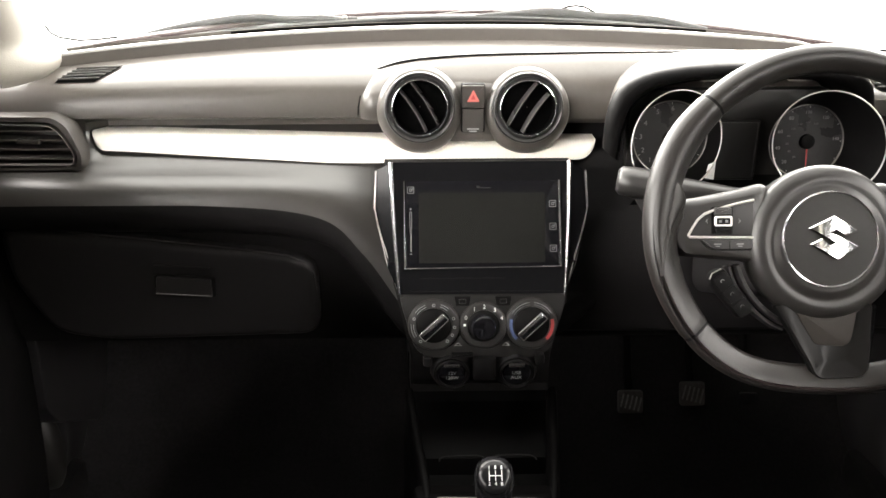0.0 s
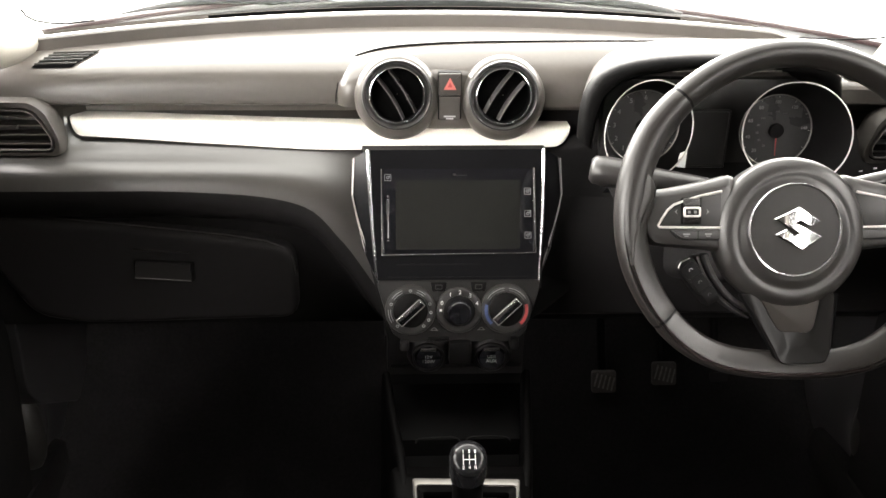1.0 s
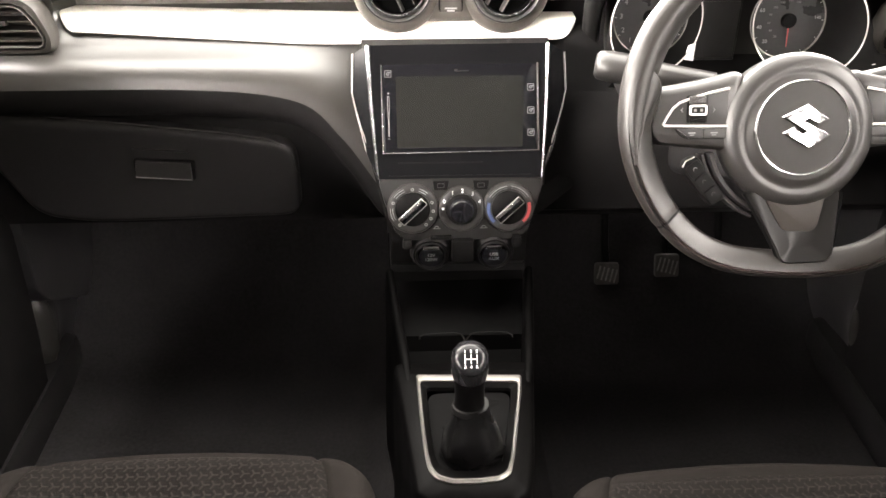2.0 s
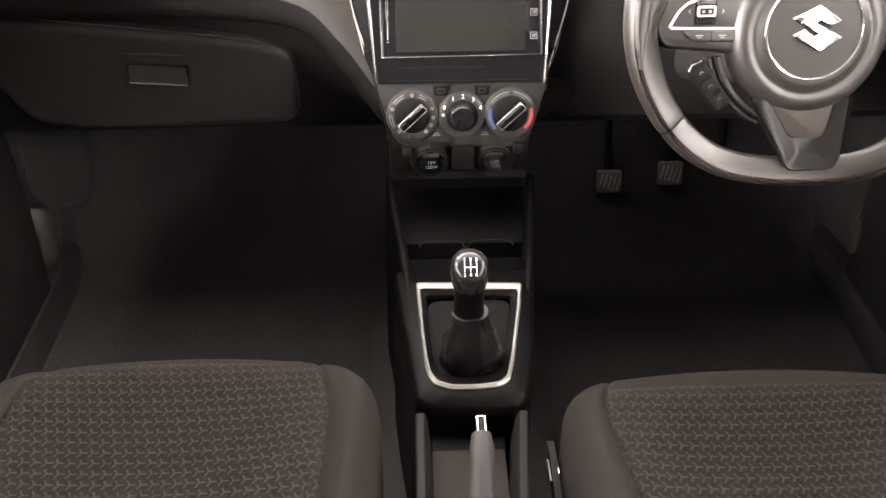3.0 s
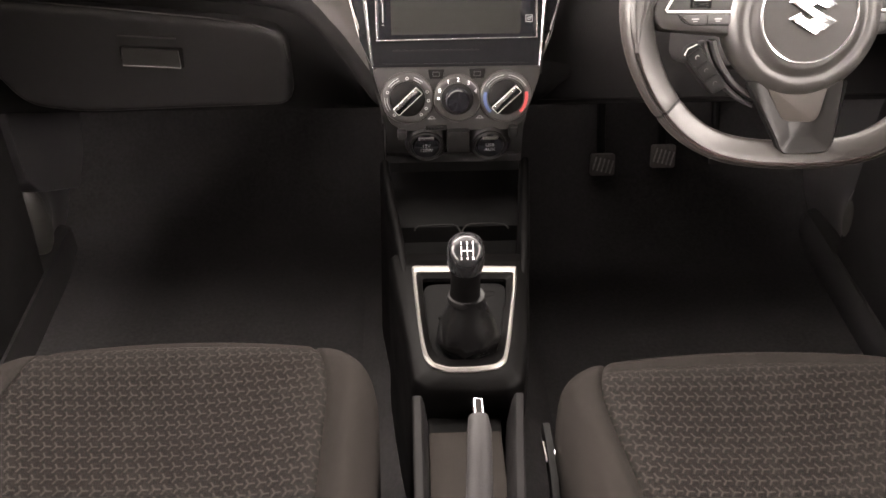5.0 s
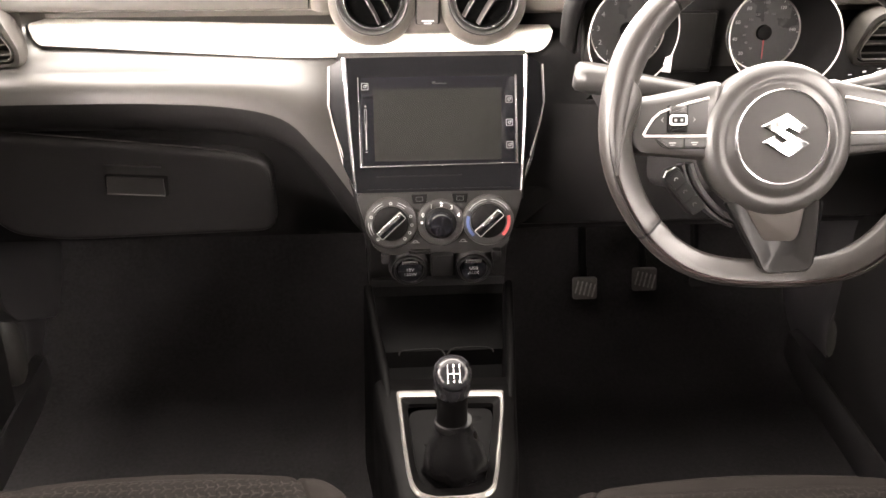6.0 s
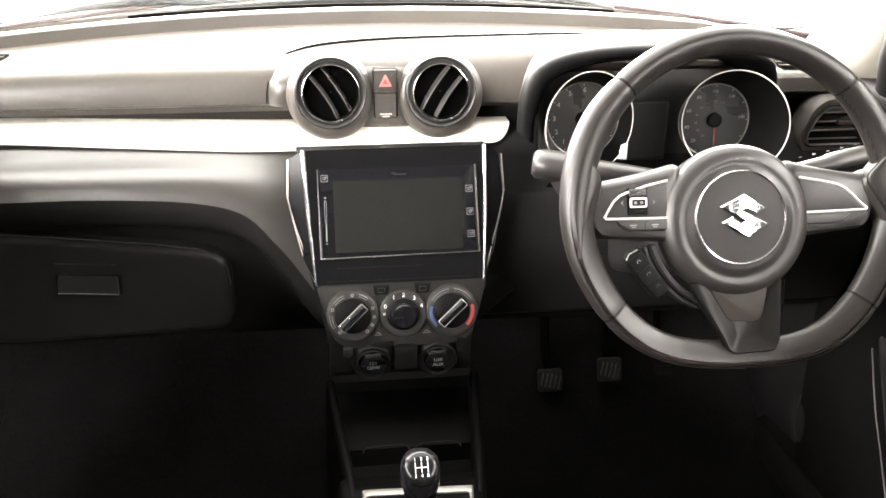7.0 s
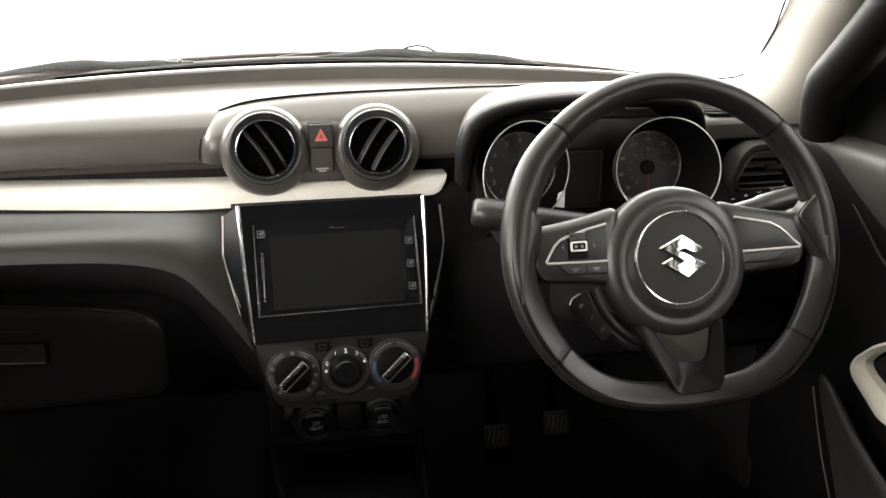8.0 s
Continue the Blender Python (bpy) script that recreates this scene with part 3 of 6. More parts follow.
def housing():
    secs = []
    for i in range(141):
        x = -0.178 + 0.710 * i / 140
        zt = housing_top(x)
        e = min(1.0, max(0.0, (x + 0.178) / 0.036))
        near = min(1.0, max(0.0, (x + 0.160) / 0.045)) * min(1.0, max(0.0, (0.150 - x) / 0.045))
        near = 0.002 * near * near * (3 - 2 * near)
        rows = []
        for y, q, f in ((1.285, 0.62, 0), (1.255, 0.94, 0), (1.228, 0.993, 0), (1.207, 1.0, 0), (1.195, 0.955, 0.15), (1.184, 0.88, 0.4), (1.174, 0.78, 0.75), (1.166, 0.67, 1),
                        (1.1605, 0.55, 1), (1.1585, 0.36, 1), (1.158, 0.08, 1), (1.161, 0.0, 0.5), (1.20, -0.07, 0)):
            z = 0.706 + (zt - 0.706) * q
            rows.append((x, y + 0.030 * (1 - e * e * (3 - 2 * e)) * min(1.0, max(0.0, (1.207 - y) / 0.03)) - near * f, z))
        secs.append(rows)
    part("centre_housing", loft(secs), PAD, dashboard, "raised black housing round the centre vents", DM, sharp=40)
    line = [(x, 1.2085, housing_top(x) + 0.0006) for x in [-0.168 + 0.477 * k / 56 for k in range(57)]]
    part("housing_seam", tube(line, lambda t: 0.0004 + 0.0024 * min(1.0, t * 7) * (1.0 - 0.65 * t), 8), DARK, dashboard, "dark panel gap round the housing", DM)
    part("housing_gap", tube([(-0.1605, 1.1705, 0.7085), (-0.1595, 1.1690, 0.722), (-0.1560, 1.1690, 0.738)], 0.0009, 6), DARK, dashboard, "", DM)


housing()


def pod(cx, cz, rows):
    """Round air vent: pod, rings, bore and two slanting blades."""
    v = thing("air_vent", "round black air vent with chrome ring and slanted blades", "air vent",
              basis((cx, 1.139, cz), (1, 0, 0), (0, 0.10, 1)) @ Matrix.Scale(0.935, 4), "centre air vents")
    rows_pod = ((0.054, -0.05, -0.004), (0.0605, -0.036, -0.0060), (0.0622, -0.027, -0.0062), (0.0615, -0.019, -0.0055), (0.0585, -0.0120, -0.0040), (0.0545, -0.0080, -0.0022), (0.0510, -0.0062, -0.0008), (0.0490, -0.0060, 0.0))
    part("pod", loft([[(r * math.cos(2 * math.pi * k / 64), r * math.sin(2 * math.pi * k / 64) + dy, z) for k in range(64)] for r, z, dy in rows_pod], ring=True), PAD, v, "soft black moulded pod", sharp=60)
    part("collar", lathe([(0.0500, -0.010), (0.0502, -0.002), (0.0494, 0.0006), (0.0476, 0.0014), (0.0455, 0.0004), (0.0440, -0.0022), (0.0415, -0.0020), (0.0398, -0.0005), (0.0396, -0.004)], 56), PANEL, v, "satin black turning collar")
    part("ring", lathe([(0.0399, -0.006), (0.0399, 0.0002), (0.0394, 0.0016), (0.0387, 0.0018), (0.0380, 0.0006), (0.0377, -0.006)], 56), CHROME, v, "thin chrome bezel ring")
    bm = lathe([(0.0379, -0.001), (0.0372, -0.008), (0.0366, -0.0148), (0.001, -0.0150)], 48)
    part("bore", bm, VOID, v)
    sgn = -1 if cx < 0 else 1
    for off in rows:
        half = math.sqrt(0.0362 ** 2 - off ** 2)
        secs = []
        for i in range(15):
            q = -1 + 2 * i / 14
            bow = 0.0030 * (1 - q * q)
            secs.append([(q * half, off - 0.0008 + bow, -0.0010 - 0.003 * q * q), (q * half, off + 0.0008 + bow, -0.0014 - 0.003 * q * q),
                         (q * half, off + 0.0042 + bow, -0.0125), (q * half, off + 0.0022 + bow, -0.0130)])
        part("blade", loft(secs, ring=True, cap=True), BLADE, v, "slim satin black vent blade", pose(0, 0, 0, 0, 0, 56 * sgn if sgn > 0 else -58))
    return v


pod(-0.0765, 0.7275, (-0.0124, 0.0075))
pod(0.0662, 0.7262, (0.0075, -0.0150))

# panel that joins the two pods and carries the switch block
bridge = [(1.178, 0.764), (1.165, 0.758), (1.155, 0.749), (1.151, 0.736), (1.1498, 0.715), (1.1498, 0.692), (1.1505, 0.6835), (1.1535, 0.6785), (1.160, 0.6762), (1.178, 0.6755)]
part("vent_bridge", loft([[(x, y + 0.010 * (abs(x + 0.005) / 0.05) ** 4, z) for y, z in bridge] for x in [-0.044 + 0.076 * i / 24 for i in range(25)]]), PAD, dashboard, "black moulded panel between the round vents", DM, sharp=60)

# hazard switch and lamp panel between the vents
sw = thing("hazard_switch", "black switch block with red hazard triangle", "switch", basis((-0.0060, 1.1485, 0.7245), (1, 0, 0), (0, 0.01, 1)))
part("surround", prism(rrect(-0.0160, -0.0325, 0.0160, 0.0325, 0.004), -0.01, 0.0020, 0.0015), DARK, sw)
part("button", prism(rrect(-0.0148, 0.0015, 0.0148, 0.0312, 0.002), 0.0, 0.0062, 0.0018, 3), SURROUND, sw, "black hazard push button")
tri = [(0, 0.0262), (-0.0085, 0.0098), (0.0085, 0.0098)]
part("triangle", prism(rounded(tri, 0.0015), 0.0062, 0.0067), HAZ, sw, "pale red warning triangle")
part("triangle_core", prism(rounded([(0, 0.0200), (-0.0032, 0.0132), (0.0032, 0.0132)], 0.0008), 0.0066, 0.0070), RED, sw)
part("lamp_panel", prism(rrect(-0.0140, -0.0312, 0.0140, 0.0005, 0.002), 0.0, 0.0056, 0.0014, 3), SURROUND, sw, "blank black indicator panel")
for k, w in enumerate((0.016, 0.010)):
    part("print_bar", prism(rrect(-w / 2, -0.0275 - 0.0032 * k, w / 2, -0.0255 - 0.0032 * k, 0.0004), 0.0056, 0.0060), FAINT, sw)


# corner vents
def corner_vent(s):
    v = thing("corner_vent", "angular black corner air vent with horizontal slats", "air vent", basis((-0.586, 1.148, 0.683) if s < 0 else (0.632, 1.148, 0.669), (1, 0, 0), (0, 0.10, 1)), "corner air vents")
    def mir(p):
        q = [(x * s, y) for x, y in p]
        return q if s > 0 else q[::-1]
    outer = rounded(mir([(0.10, 0.037), (-0.026, 0.037), (-0.046, 0.024), (-0.062, -0.018), (-0.060, -0.041), (0.10, -0.041)]), 0.010, 5)
    inner = rounded(mir([(0.092, 0.026), (-0.022, 0.022), (-0.034, 0.010), (-0.050, -0.018), (-0.046, -0.032), (0.092, -0.032)]), 0.008, 5)
    part("surround", frame_of(outer, inner, -0.03, 0.006), SURROUND, v, "raised black vent surround")
    i2 = rounded(mir([(0.090, 0.024), (-0.0205, 0.0205), (-0.0325, 0.009), (-0.048, -0.018), (-0.0445, -0.030), (0.090, -0.030)]), 0.008, 5)
    part("bezel", frame_of(inner, i2, -0.002, 0.0065), BEZEL, v, "thin grey bezel line")
    part("duct", prism(inner, -0.045, -0.028), LOWER, v)
    for k in range(4):
        y = 0.013 - 0.0125 * k
        x0 = -0.030 - 0.0055 * k
        secs = [[(x * s, y - 0.001, -0.004), (x * s, y + 0.0016, -0.003), (x * s, y + 0.0045, -0.022), (x * s, y + 0.002, -0.022)] for x in (x0, 0.03, 0.088)]
        part("slat", loft(secs, ring=True, cap=True), SLAT, v, "slim grey slat")
    part("tab", rbox((s * 0.012, -0.0005, -0.001), (0.030, 0.007, 0.010), 0.002), SURROUND, v, "small black direction tab")
    return v


corner_vent(-1)
corner_vent(1)


# side demister grilles in the pad
def demister(s):
    v = thing("demister_grille", "black slatted side demister grille in the dash pad", "air vent", Matrix.Translation((s * 0.52, 1.22, 0.76)), "side demister grilles")
    wide = 0.045 if s > 0 else 0.0
    def place(x, y, up):
        return (s * (-x) - s * 0.52 + wide, y - 1.22, pad_z(x if s < 0 else wide - x, y) + up - 0.76)
    def span(y):
        t = (y - 1.188) / 0.050
        return -0.568 + 0.018 * t, -0.500 + 0.010 * t - 0.014 * (1 - t) ** 2
    secs = []
    for k in range(15):
        y = 1.188 + 0.050 * k / 14
        xl, xr = span(y)
        secs.append([place(xl + (xr - xl) * j / 10, y, 0.0016) for j in range(11)])
    # a dark sheet just above the pad gives the shade of the opening
    part("slot", loft(secs), VOID, v, "black sheet for the unlit grille opening")
    for k in range(5):
        y = 1.1945 + 0.0092 * k
        xl, xr = span(y)
        secs = []
        for x in (xl, (xl + xr) / 2, xr):
            secs.append([place(x, y, 0.0016), place(x, y + 0.0004, 0.0034), place(x, y + 0.0012, 0.0034), place(x, y + 0.0017, 0.0016)])
        part("slat", loft(secs, ring=True, cap=True), SURROUND, v)


demister(-1)
demister(1)


# glove box lid with handle
def glovebox():
    g = thing("glove_box", "black glove box lid with recessed pull handle", "glove box", Matrix.Translation((-0.43, 1.14, 0.48)))
    outline = rounded([(-0.650, 0.572), (-0.468, 0.553), (-0.270, 0.528), (-0.222, 0.515), (-0.222, 0.40), (-0.52, 0.392), (-0.60, 0.405), (-0.645, 0.49)], 0.028, 5)
    cx, cz = -0.43, 0.48
    poly = [(x - cx, z - cz) for x, z in outline]
    part("lid", prism(poly, -0.03, 0.016, 0.014, 5), COVER, g, "satin black lid with rounded edges", basis((0, 0, 0), (1, 0, 0), (0, -0.06, 1)), sharp=50)
    hm = basis((0.0245, -0.0175, 0.0035), (1, 0, -0.07), (0, -0.06, 1))
    part("handle_recess", prism(rrect(-0.042, -0.016, 0.042, 0.014, 0.004), -0.004, 0.002, 0.001), DARK, g, "", hm)
    pull = [(0.0120, 0.0022), (0.0115, 0.0046), (0.0060, 0.0058), (-0.0060, 0.0066), (-0.0100, 0.0078), (-0.0122, 0.0080), (-0.0134, 0.0066), (-0.0134, 0.0022)]
    part("handle", loft([[(x * (0.965 if y > 0 else 1.0) - 0.001, y, z) for y, z in pull] for x in (-0.0385, -0.0375, -0.02, 0.0, 0.02, 0.0375, 0.0385)], ring=True, cap=True), HANDLE, g, "satin dark grey pull handle", hm, sharp=30)
    part("handle_lip", tube([(x, -0.0122, 0.0080) for x in (-0.0392, -0.02, 0.0, 0.02, 0.0378)], 0.0011, 8), LIP, g, "lighter finger lip", hm)
    edge = [(-0.640, 0.5690), (-0.590, 0.5660), (-0.456, 0.5515), (-0.319, 0.5350), (-0.262, 0.5250), (-0.238, 0.5150), (-0.226, 0.498), (-0.2225, 0.470)]
    part("lid_edge", tube([(x + 0.43, -0.0125 - 0.03 * (z - 0.48), z - 0.48) for x, z in edge], 0.0012, 8), PANEL, g, "thin satin top edge of the lid")
    part("seam_line", prism(rrect(-0.042, 0.0275, 0.034, 0.0288, 0.0005), -0.003, 0.0018), PANEL, g, "fine raised line", hm)


glovebox()

# ---- centre stack ----
UPV = (0, 0.372, 0.928)
stack = thing("infotainment_unit", "glossy black touchscreen unit with chrome side strips, switched off", "infotainment", basis((0, 1.007, 0.5235), (1, 0, 0), UPV))
outer = [(-0.1135, 0.162), (-0.1322, 0.153), (-0.1345, 0.105), (-0.122, 0.037), (-0.1035, -0.004), (0.1055, -0.004), (0.124, 0.037), (0.1365, 0.107), (0.131, 0.155), (0.1125, 0.163)]
face = [(-0.1135, 0.1625), (-0.1035, -0.004), (0.1055, -0.004), (0.1125, 0.1635)]


def bezel():
    inner_for = [face[0], face[0], (-0.110, 0.105), (-0.1065, 0.037), face[1], face[2], (0.1075, 0.037), (0.1105, 0.107), face[3], face[3]]
    secs = [[(x, y, -0.09) for x, y in outer], [(x, y, -0.016) for x, y in outer], [(x, y, -0.0125) for x, y in outer]]
    secs.append([(x, y, 0.0) for x, y in inner_for])
    part("surround", loft(secs, ring=True, cap=True), FACET, stack, "faceted piano black surround", sharp=20)


bezel()
for s, (a, b) in ((-1, (face[0], face[1])), (1, (face[3], face[2]))):
    w = 0.0028
    secs = []
    for i in range(13):
        t = i / 12
        x = a[0] + (b[0] - a[0]) * t + 0.0012 * math.sin(math.pi * t) * s
        y = a[1] + (b[1] - a[1]) * t
        ww = w * (1.0 - 0.35 * t)
        secs.append([(x - ww, y, 0.0), (x - ww * 0.85, y, 0.0012), (x - ww * 0.08, y, 0.0027), (x + ww * 0.08, y, 0.0027), (x + ww * 0.85, y, 0.0012), (x + ww, y, 0.0)])
    part("chrome_strip", loft(secs, ring=True, cap=True), CHROME, stack, "bright chrome side strip")
    blade = [(-0.1352, 0.106), (-0.1310, 0.083), (-0.1150, 0.030), (-0.1085, 0.006), (-0.1120, 0.030), (-0.1235, 0.062)]
    if s > 0:
        blade = [(-x + 0.002, y) for x, y in blade][::-1]
    part("chrome_blade", prism(blade, -0.0135, -0.0085, 0.0008), SATIN, stack, "tapered chrome edge blade")
    edge = [(-0.1328, 0.153), (-0.1342, 0.153), (-0.1362, 0.105), (-0.1348, 0.105)]
    if s > 0:
        edge = [(-x + 0.002, y) for x, y in edge][::-1]
    part("edge_line", prism(edge, -0.0145, -0.0118), SATIN, stack, "thin chrome edge line")
# the right edge catches less light; that is put into a darker material
for s in (-1, 1):
    rail = [(-0.1140, 0.1615, -0.003), (-0.1322, 0.1530, -0.0118), (-0.1346, 0.105, -0.0118), (-0.1300, 0.082, -0.0118), (-0.1185, 0.032, -0.011), (-0.1060, 0.002, -0.008)]
    part("outer_rail", tube([(x * -s + (0.002 if s > 0 else 0), y, z) for x, y, z in rail[1:]], 0.0009, 8), SATIN if s < 0 else PANEL, stack, "thin outer edge, lit silver on the left, shaded charcoal on the right")
part("touch_glass", prism(rrect(-0.0945, 0.0300, 0.0985, 0.1385, 0.003), 0.0, 0.0012, 0.0004), GLOSS, stack, "black touch glass")
part("display", prism(rrect(-0.0785, 0.0353, 0.0805, 0.1240, 0.001), 0.0012, 0.0015), SCREEN, stack, "dark grey dead display")
part("frame_line", prism([(-0.0972, 0.1385), (-0.0972, 0.0280), (-0.0955, 0.0280), (-0.0962, 0.1385)], 0.0, 0.0020), CHROME, stack)
part("frame_line", prism([(0.0975, 0.1395), (0.0998, 0.0300), (0.1018, 0.0300), (0.0998, 0.1395)][::-1], 0.0, 0.0022), CHROME, stack)
part("frame_line", prism([(-0.0972, 0.0280), (0.1018, 0.0300), (0.1018, 0.0312), (-0.0972, 0.0292)], 0.0, 0.0020), CHROME, stack)
part("disc_slot", prism(rrect(-0.078, 0.0150, 0.030, 0.0168, 0.0006), -0.001, 0.0006), DARK, stack, "faint grey slot line")
part("lower_line", prism(rrect(-0.090, -0.0008, 0.092, 0.0002, 0.0003), -0.001, 0.0006), DARK, stack)


def icon(x, y, s=0.0085):
    f = part("touch_icon", frame_of(rrect(x - s / 2, y - s / 2, x + s / 2, y + s / 2, 0.001), rrect(x - s / 2 + 0.0006, y - s / 2 + 0.0006, x + s / 2 - 0.0006, y + s / 2 - 0.0006, 0.0008), 0.0011, 0.0015), DIM, stack, "small grey touch icon")
    part("glyph", lathe([(0.0012, 0.0011), (0.0012, 0.0015), (0.0020, 0.0015), (0.0020, 0.0011)], 14), DIM, f, "", T(x, y))
    part("glyph", rbox((x + 0.0022, y + 0.0016, 0.0013), (0.0016, 0.0012, 0.0004), 0), DIM, f)


for x, y in ((-0.0885, 0.1275), (0.0905, 0.1095), (0.0908, 0.0808), (0.0911, 0.0530)):
    icon(x, y)
part("volume_bar", frame_of(rrect(-0.0898, 0.080, -0.0872, 0.100, 0.0006), rrect(-0.0893, 0.0805, -0.0877, 0.0995, 0.0004), 0.0011, 0.0015), DIM, stack)
part("volume_bar", prism([(-0.0888, 0.072), (-0.0893, 0.050), (-0.0878, 0.050), (-0.0876, 0.072)], 0.0011, 0.0015), DIM, stack)
part("plus_mark", rbox((-0.0885, 0.1035, 0.0013), (0.0028, 0.0007, 0.0004), 0), DIM, stack)
part("plus_mark", rbox((-0.0885, 0.1035, 0.0013), (0.0007, 0.0028, 0.0004), 0), DIM, stack)
part("minus_mark", rbox((-0.0885, 0.0470, 0.0013), (0.0028, 0.0007, 0.0004), 0), DIM, stack)
lettering("VOL", 0.0042, DIM, stack, T(-0.0885, 0.0762, 0.0012, 90))
part("print_bar", rbox((0.0045, 0.1300, 0.0013), (0.016, 0.0011, 0.0003), 0), PANEL, stack, "faint grey maker's mark bar")
part("print_bar", rbox((-0.0035, 0.1312, 0.0013), (0.004, 0.0028, 0.0003), 0), PANEL, stack)

# body of the stack behind the panels
secs = []
for z, hw, y0 in ((0.655, 0.120, 1.10), (0.60, 0.128, 1.07), (0.525, 0.112, 1.030), (0.47, 0.098, 1.012), (0.43, 0.090, 1.005), (0.37, 0.092, 1.02)):
    secs.append([(-hw, y0, z), (hw, y0, z), (hw + 0.012, 1.22, z), (-hw - 0.012, 1.22, z)])
part("stack_body", loft(secs, ring=True, cap=True), LOWER, dashboard, "black centre stack body", DM)

# climate panel
hv = thing("climate_panel", "charcoal heater panel with three round dials", "heater controls", basis((0.0015, 0.9985, 0.4805), (1, 0, 0), (0, 0.225, 0.974)))
poly = rounded([(-0.106, 0.0395), (-0.100, 0.015), (-0.086, -0.032), (-0.070, -0.0435), (0.072, -0.0435), (0.088, -0.032), (0.102, 0.015), (0.108, 0.0395)], 0.010, 4)
part("panel", prism(poly, -0.02, 0.0, 0.002), CLIMATE, hv, "charcoal trapezoid face plate")


def dial(cx, cy, r, kind):
    d = part("dial", lathe([(r, -0.004), (r, 0.0025), (r - 0.0012, 0.0045), (r - 0.003, 0.0052), (r * 0.70, 0.0052), (r * 0.685, 0.0040)], 48), PANEL, hv, "round black dial", T(cx, cy))
    part("rim_line", lathe([(r + 0.0006, -0.001), (r + 0.0006, 0.0016), (r - 0.0002, 0.0022), (r - 0.0002, -0.001)], 48), GREY, d)
    core = part("core", lathe([(r * 0.685, 0.001), (r * 0.68, 0.0052), (r * 0.60, 0.0068), (0.0005, 0.0070)], 40), DARK, d)
    if kind == "fan":
        part("grip", lathe([(r * 0.56, 0.006), (r * 0.52, 0.016), (r * 0.46, 0.0185), (0.0005, 0.019)], 36), GLOSS, d, "glossy black turning knob")
        for a, ch in ((154, "0"), (118, "1"), (88, "2"), (56, "3"), (24, "4")):
            q = r * 0.83
            lettering(ch, 0.0075, INK, d, T(q * math.cos(radians(a)), q * math.sin(radians(a)), 0.0056))
        part("mark", rbox((-r * 0.80, r * 0.05, 0.0056), (0.003, 0.003, 0.0005), 0), INK, d)
    else:
        m = pose(0, 0, 0, 0, 0, 43)
        part("grip", prism(rrect(-r * 0.62, -r * 0.17, r * 0.62, r * 0.17, 0.002), 0.006, 0.017, 0.0012), GLOSS, d, "glossy black pointer grip", m)
        part("pointer", prism(rrect(-r * 0.60, r * 0.02, r * 0.60, r * 0.16, 0.0008), 0.0165, 0.0182, 0.0005), CHROME, d, "chrome pointer blade", m)
        part("grip_edge", frame_of(rrect(-r * 0.63, -r * 0.18, r * 0.63, r * 0.18, 0.002), rrect(-r * 0.60, -r * 0.15, r * 0.60, r * 0.15, 0.0016), 0.0160, 0.0176), SATIN, d, "", m)
        q0, q1 = r * 0.80, r * 0.86
        if kind == "temp":
            part("cold_band", arc_bar(r * 0.74, r * 0.86, 165, 225, 0.0051), BLUE, d, "blue cold band")
            part("warm_band", arc_bar(r * 0.74, r * 0.86, -45, 15, 0.0051), RED, d, "red warm band")
            for a0, a1 in ((96, 150), (30, 84)):
                part("scale_line", arc_bar(q1, q1 + 0.0005, a0, a1, 0.0051), FAINT, d)
                part("scale_line", arc_bar(q0 - 0.001, q0 - 0.0005, a0, a1, 0.0051), DIM, d)
        else:
            for a0, a1 in ((112, 145), (48, 72), (176, 212)):
                part("scale_line", arc_bar(q1, q1 + 0.0006, a0, a1, 0.0051), FAINT, d)
                part("scale_line", arc_bar(q0 - 0.001, q0 - 0.0004, a0, a1, 0.0051), FAINT, d)
            for a in (90, 160, 230, 20, -5, -28, -50):
                part("pictogram", lathe([(0.0012, 0.005), (0.0012, 0.0055), (0.0021, 0.0055), (0.0021, 0.005)], 10), FAINT, d, "", T(r * 0.80 * math.cos(radians(a)), r * 0.80 * math.sin(radians(a))))


dial(-0.0620, 0.0, 0.0330, "mode")
dial(0.0010, -0.0010, 0.0300, "fan")
dial(0.0620, 0.0005, 0.0330, "temp")
for cx in (-0.0255, 0.0260):
    b = part("push_button", prism(rounded([(cx - 0.0105, 0.0365), (cx - 0.0085, 0.0245), (cx + 0.0085, 0.0245), (cx + 0.0105, 0.0365)], 0.0015), -0.001, 0.0022, 0.0008), DARK, hv, "small trapezoid push button")
    part("print_bar", frame_of(rrect(cx - 0.0045, 0.0275, cx + 0.0045, 0.0335, 0.001), rrect(cx - 0.0038, 0.0282, cx + 0.0038, 0.0328, 0.0008), 0.0021, 0.0025), PANEL, b)
for cx in (-0.0315, 0.0300):
    part("pictogram", arc_bar(0.0026, 0.0036, 10, 170, 0.0, 0.0005), DIM, hv, "", T(cx, -0.0275))
    part("pictogram", rbox((cx, -0.0275, 0.0002), (0.010, 0.0008, 0.0006), 0), DIM, hv)
part("slider", prism(rrect(-0.040, -0.0415, -0.012, -0.0365, 0.001), -0.001, 0.0035, 0.001), DARK, hv, "small black slider tab")


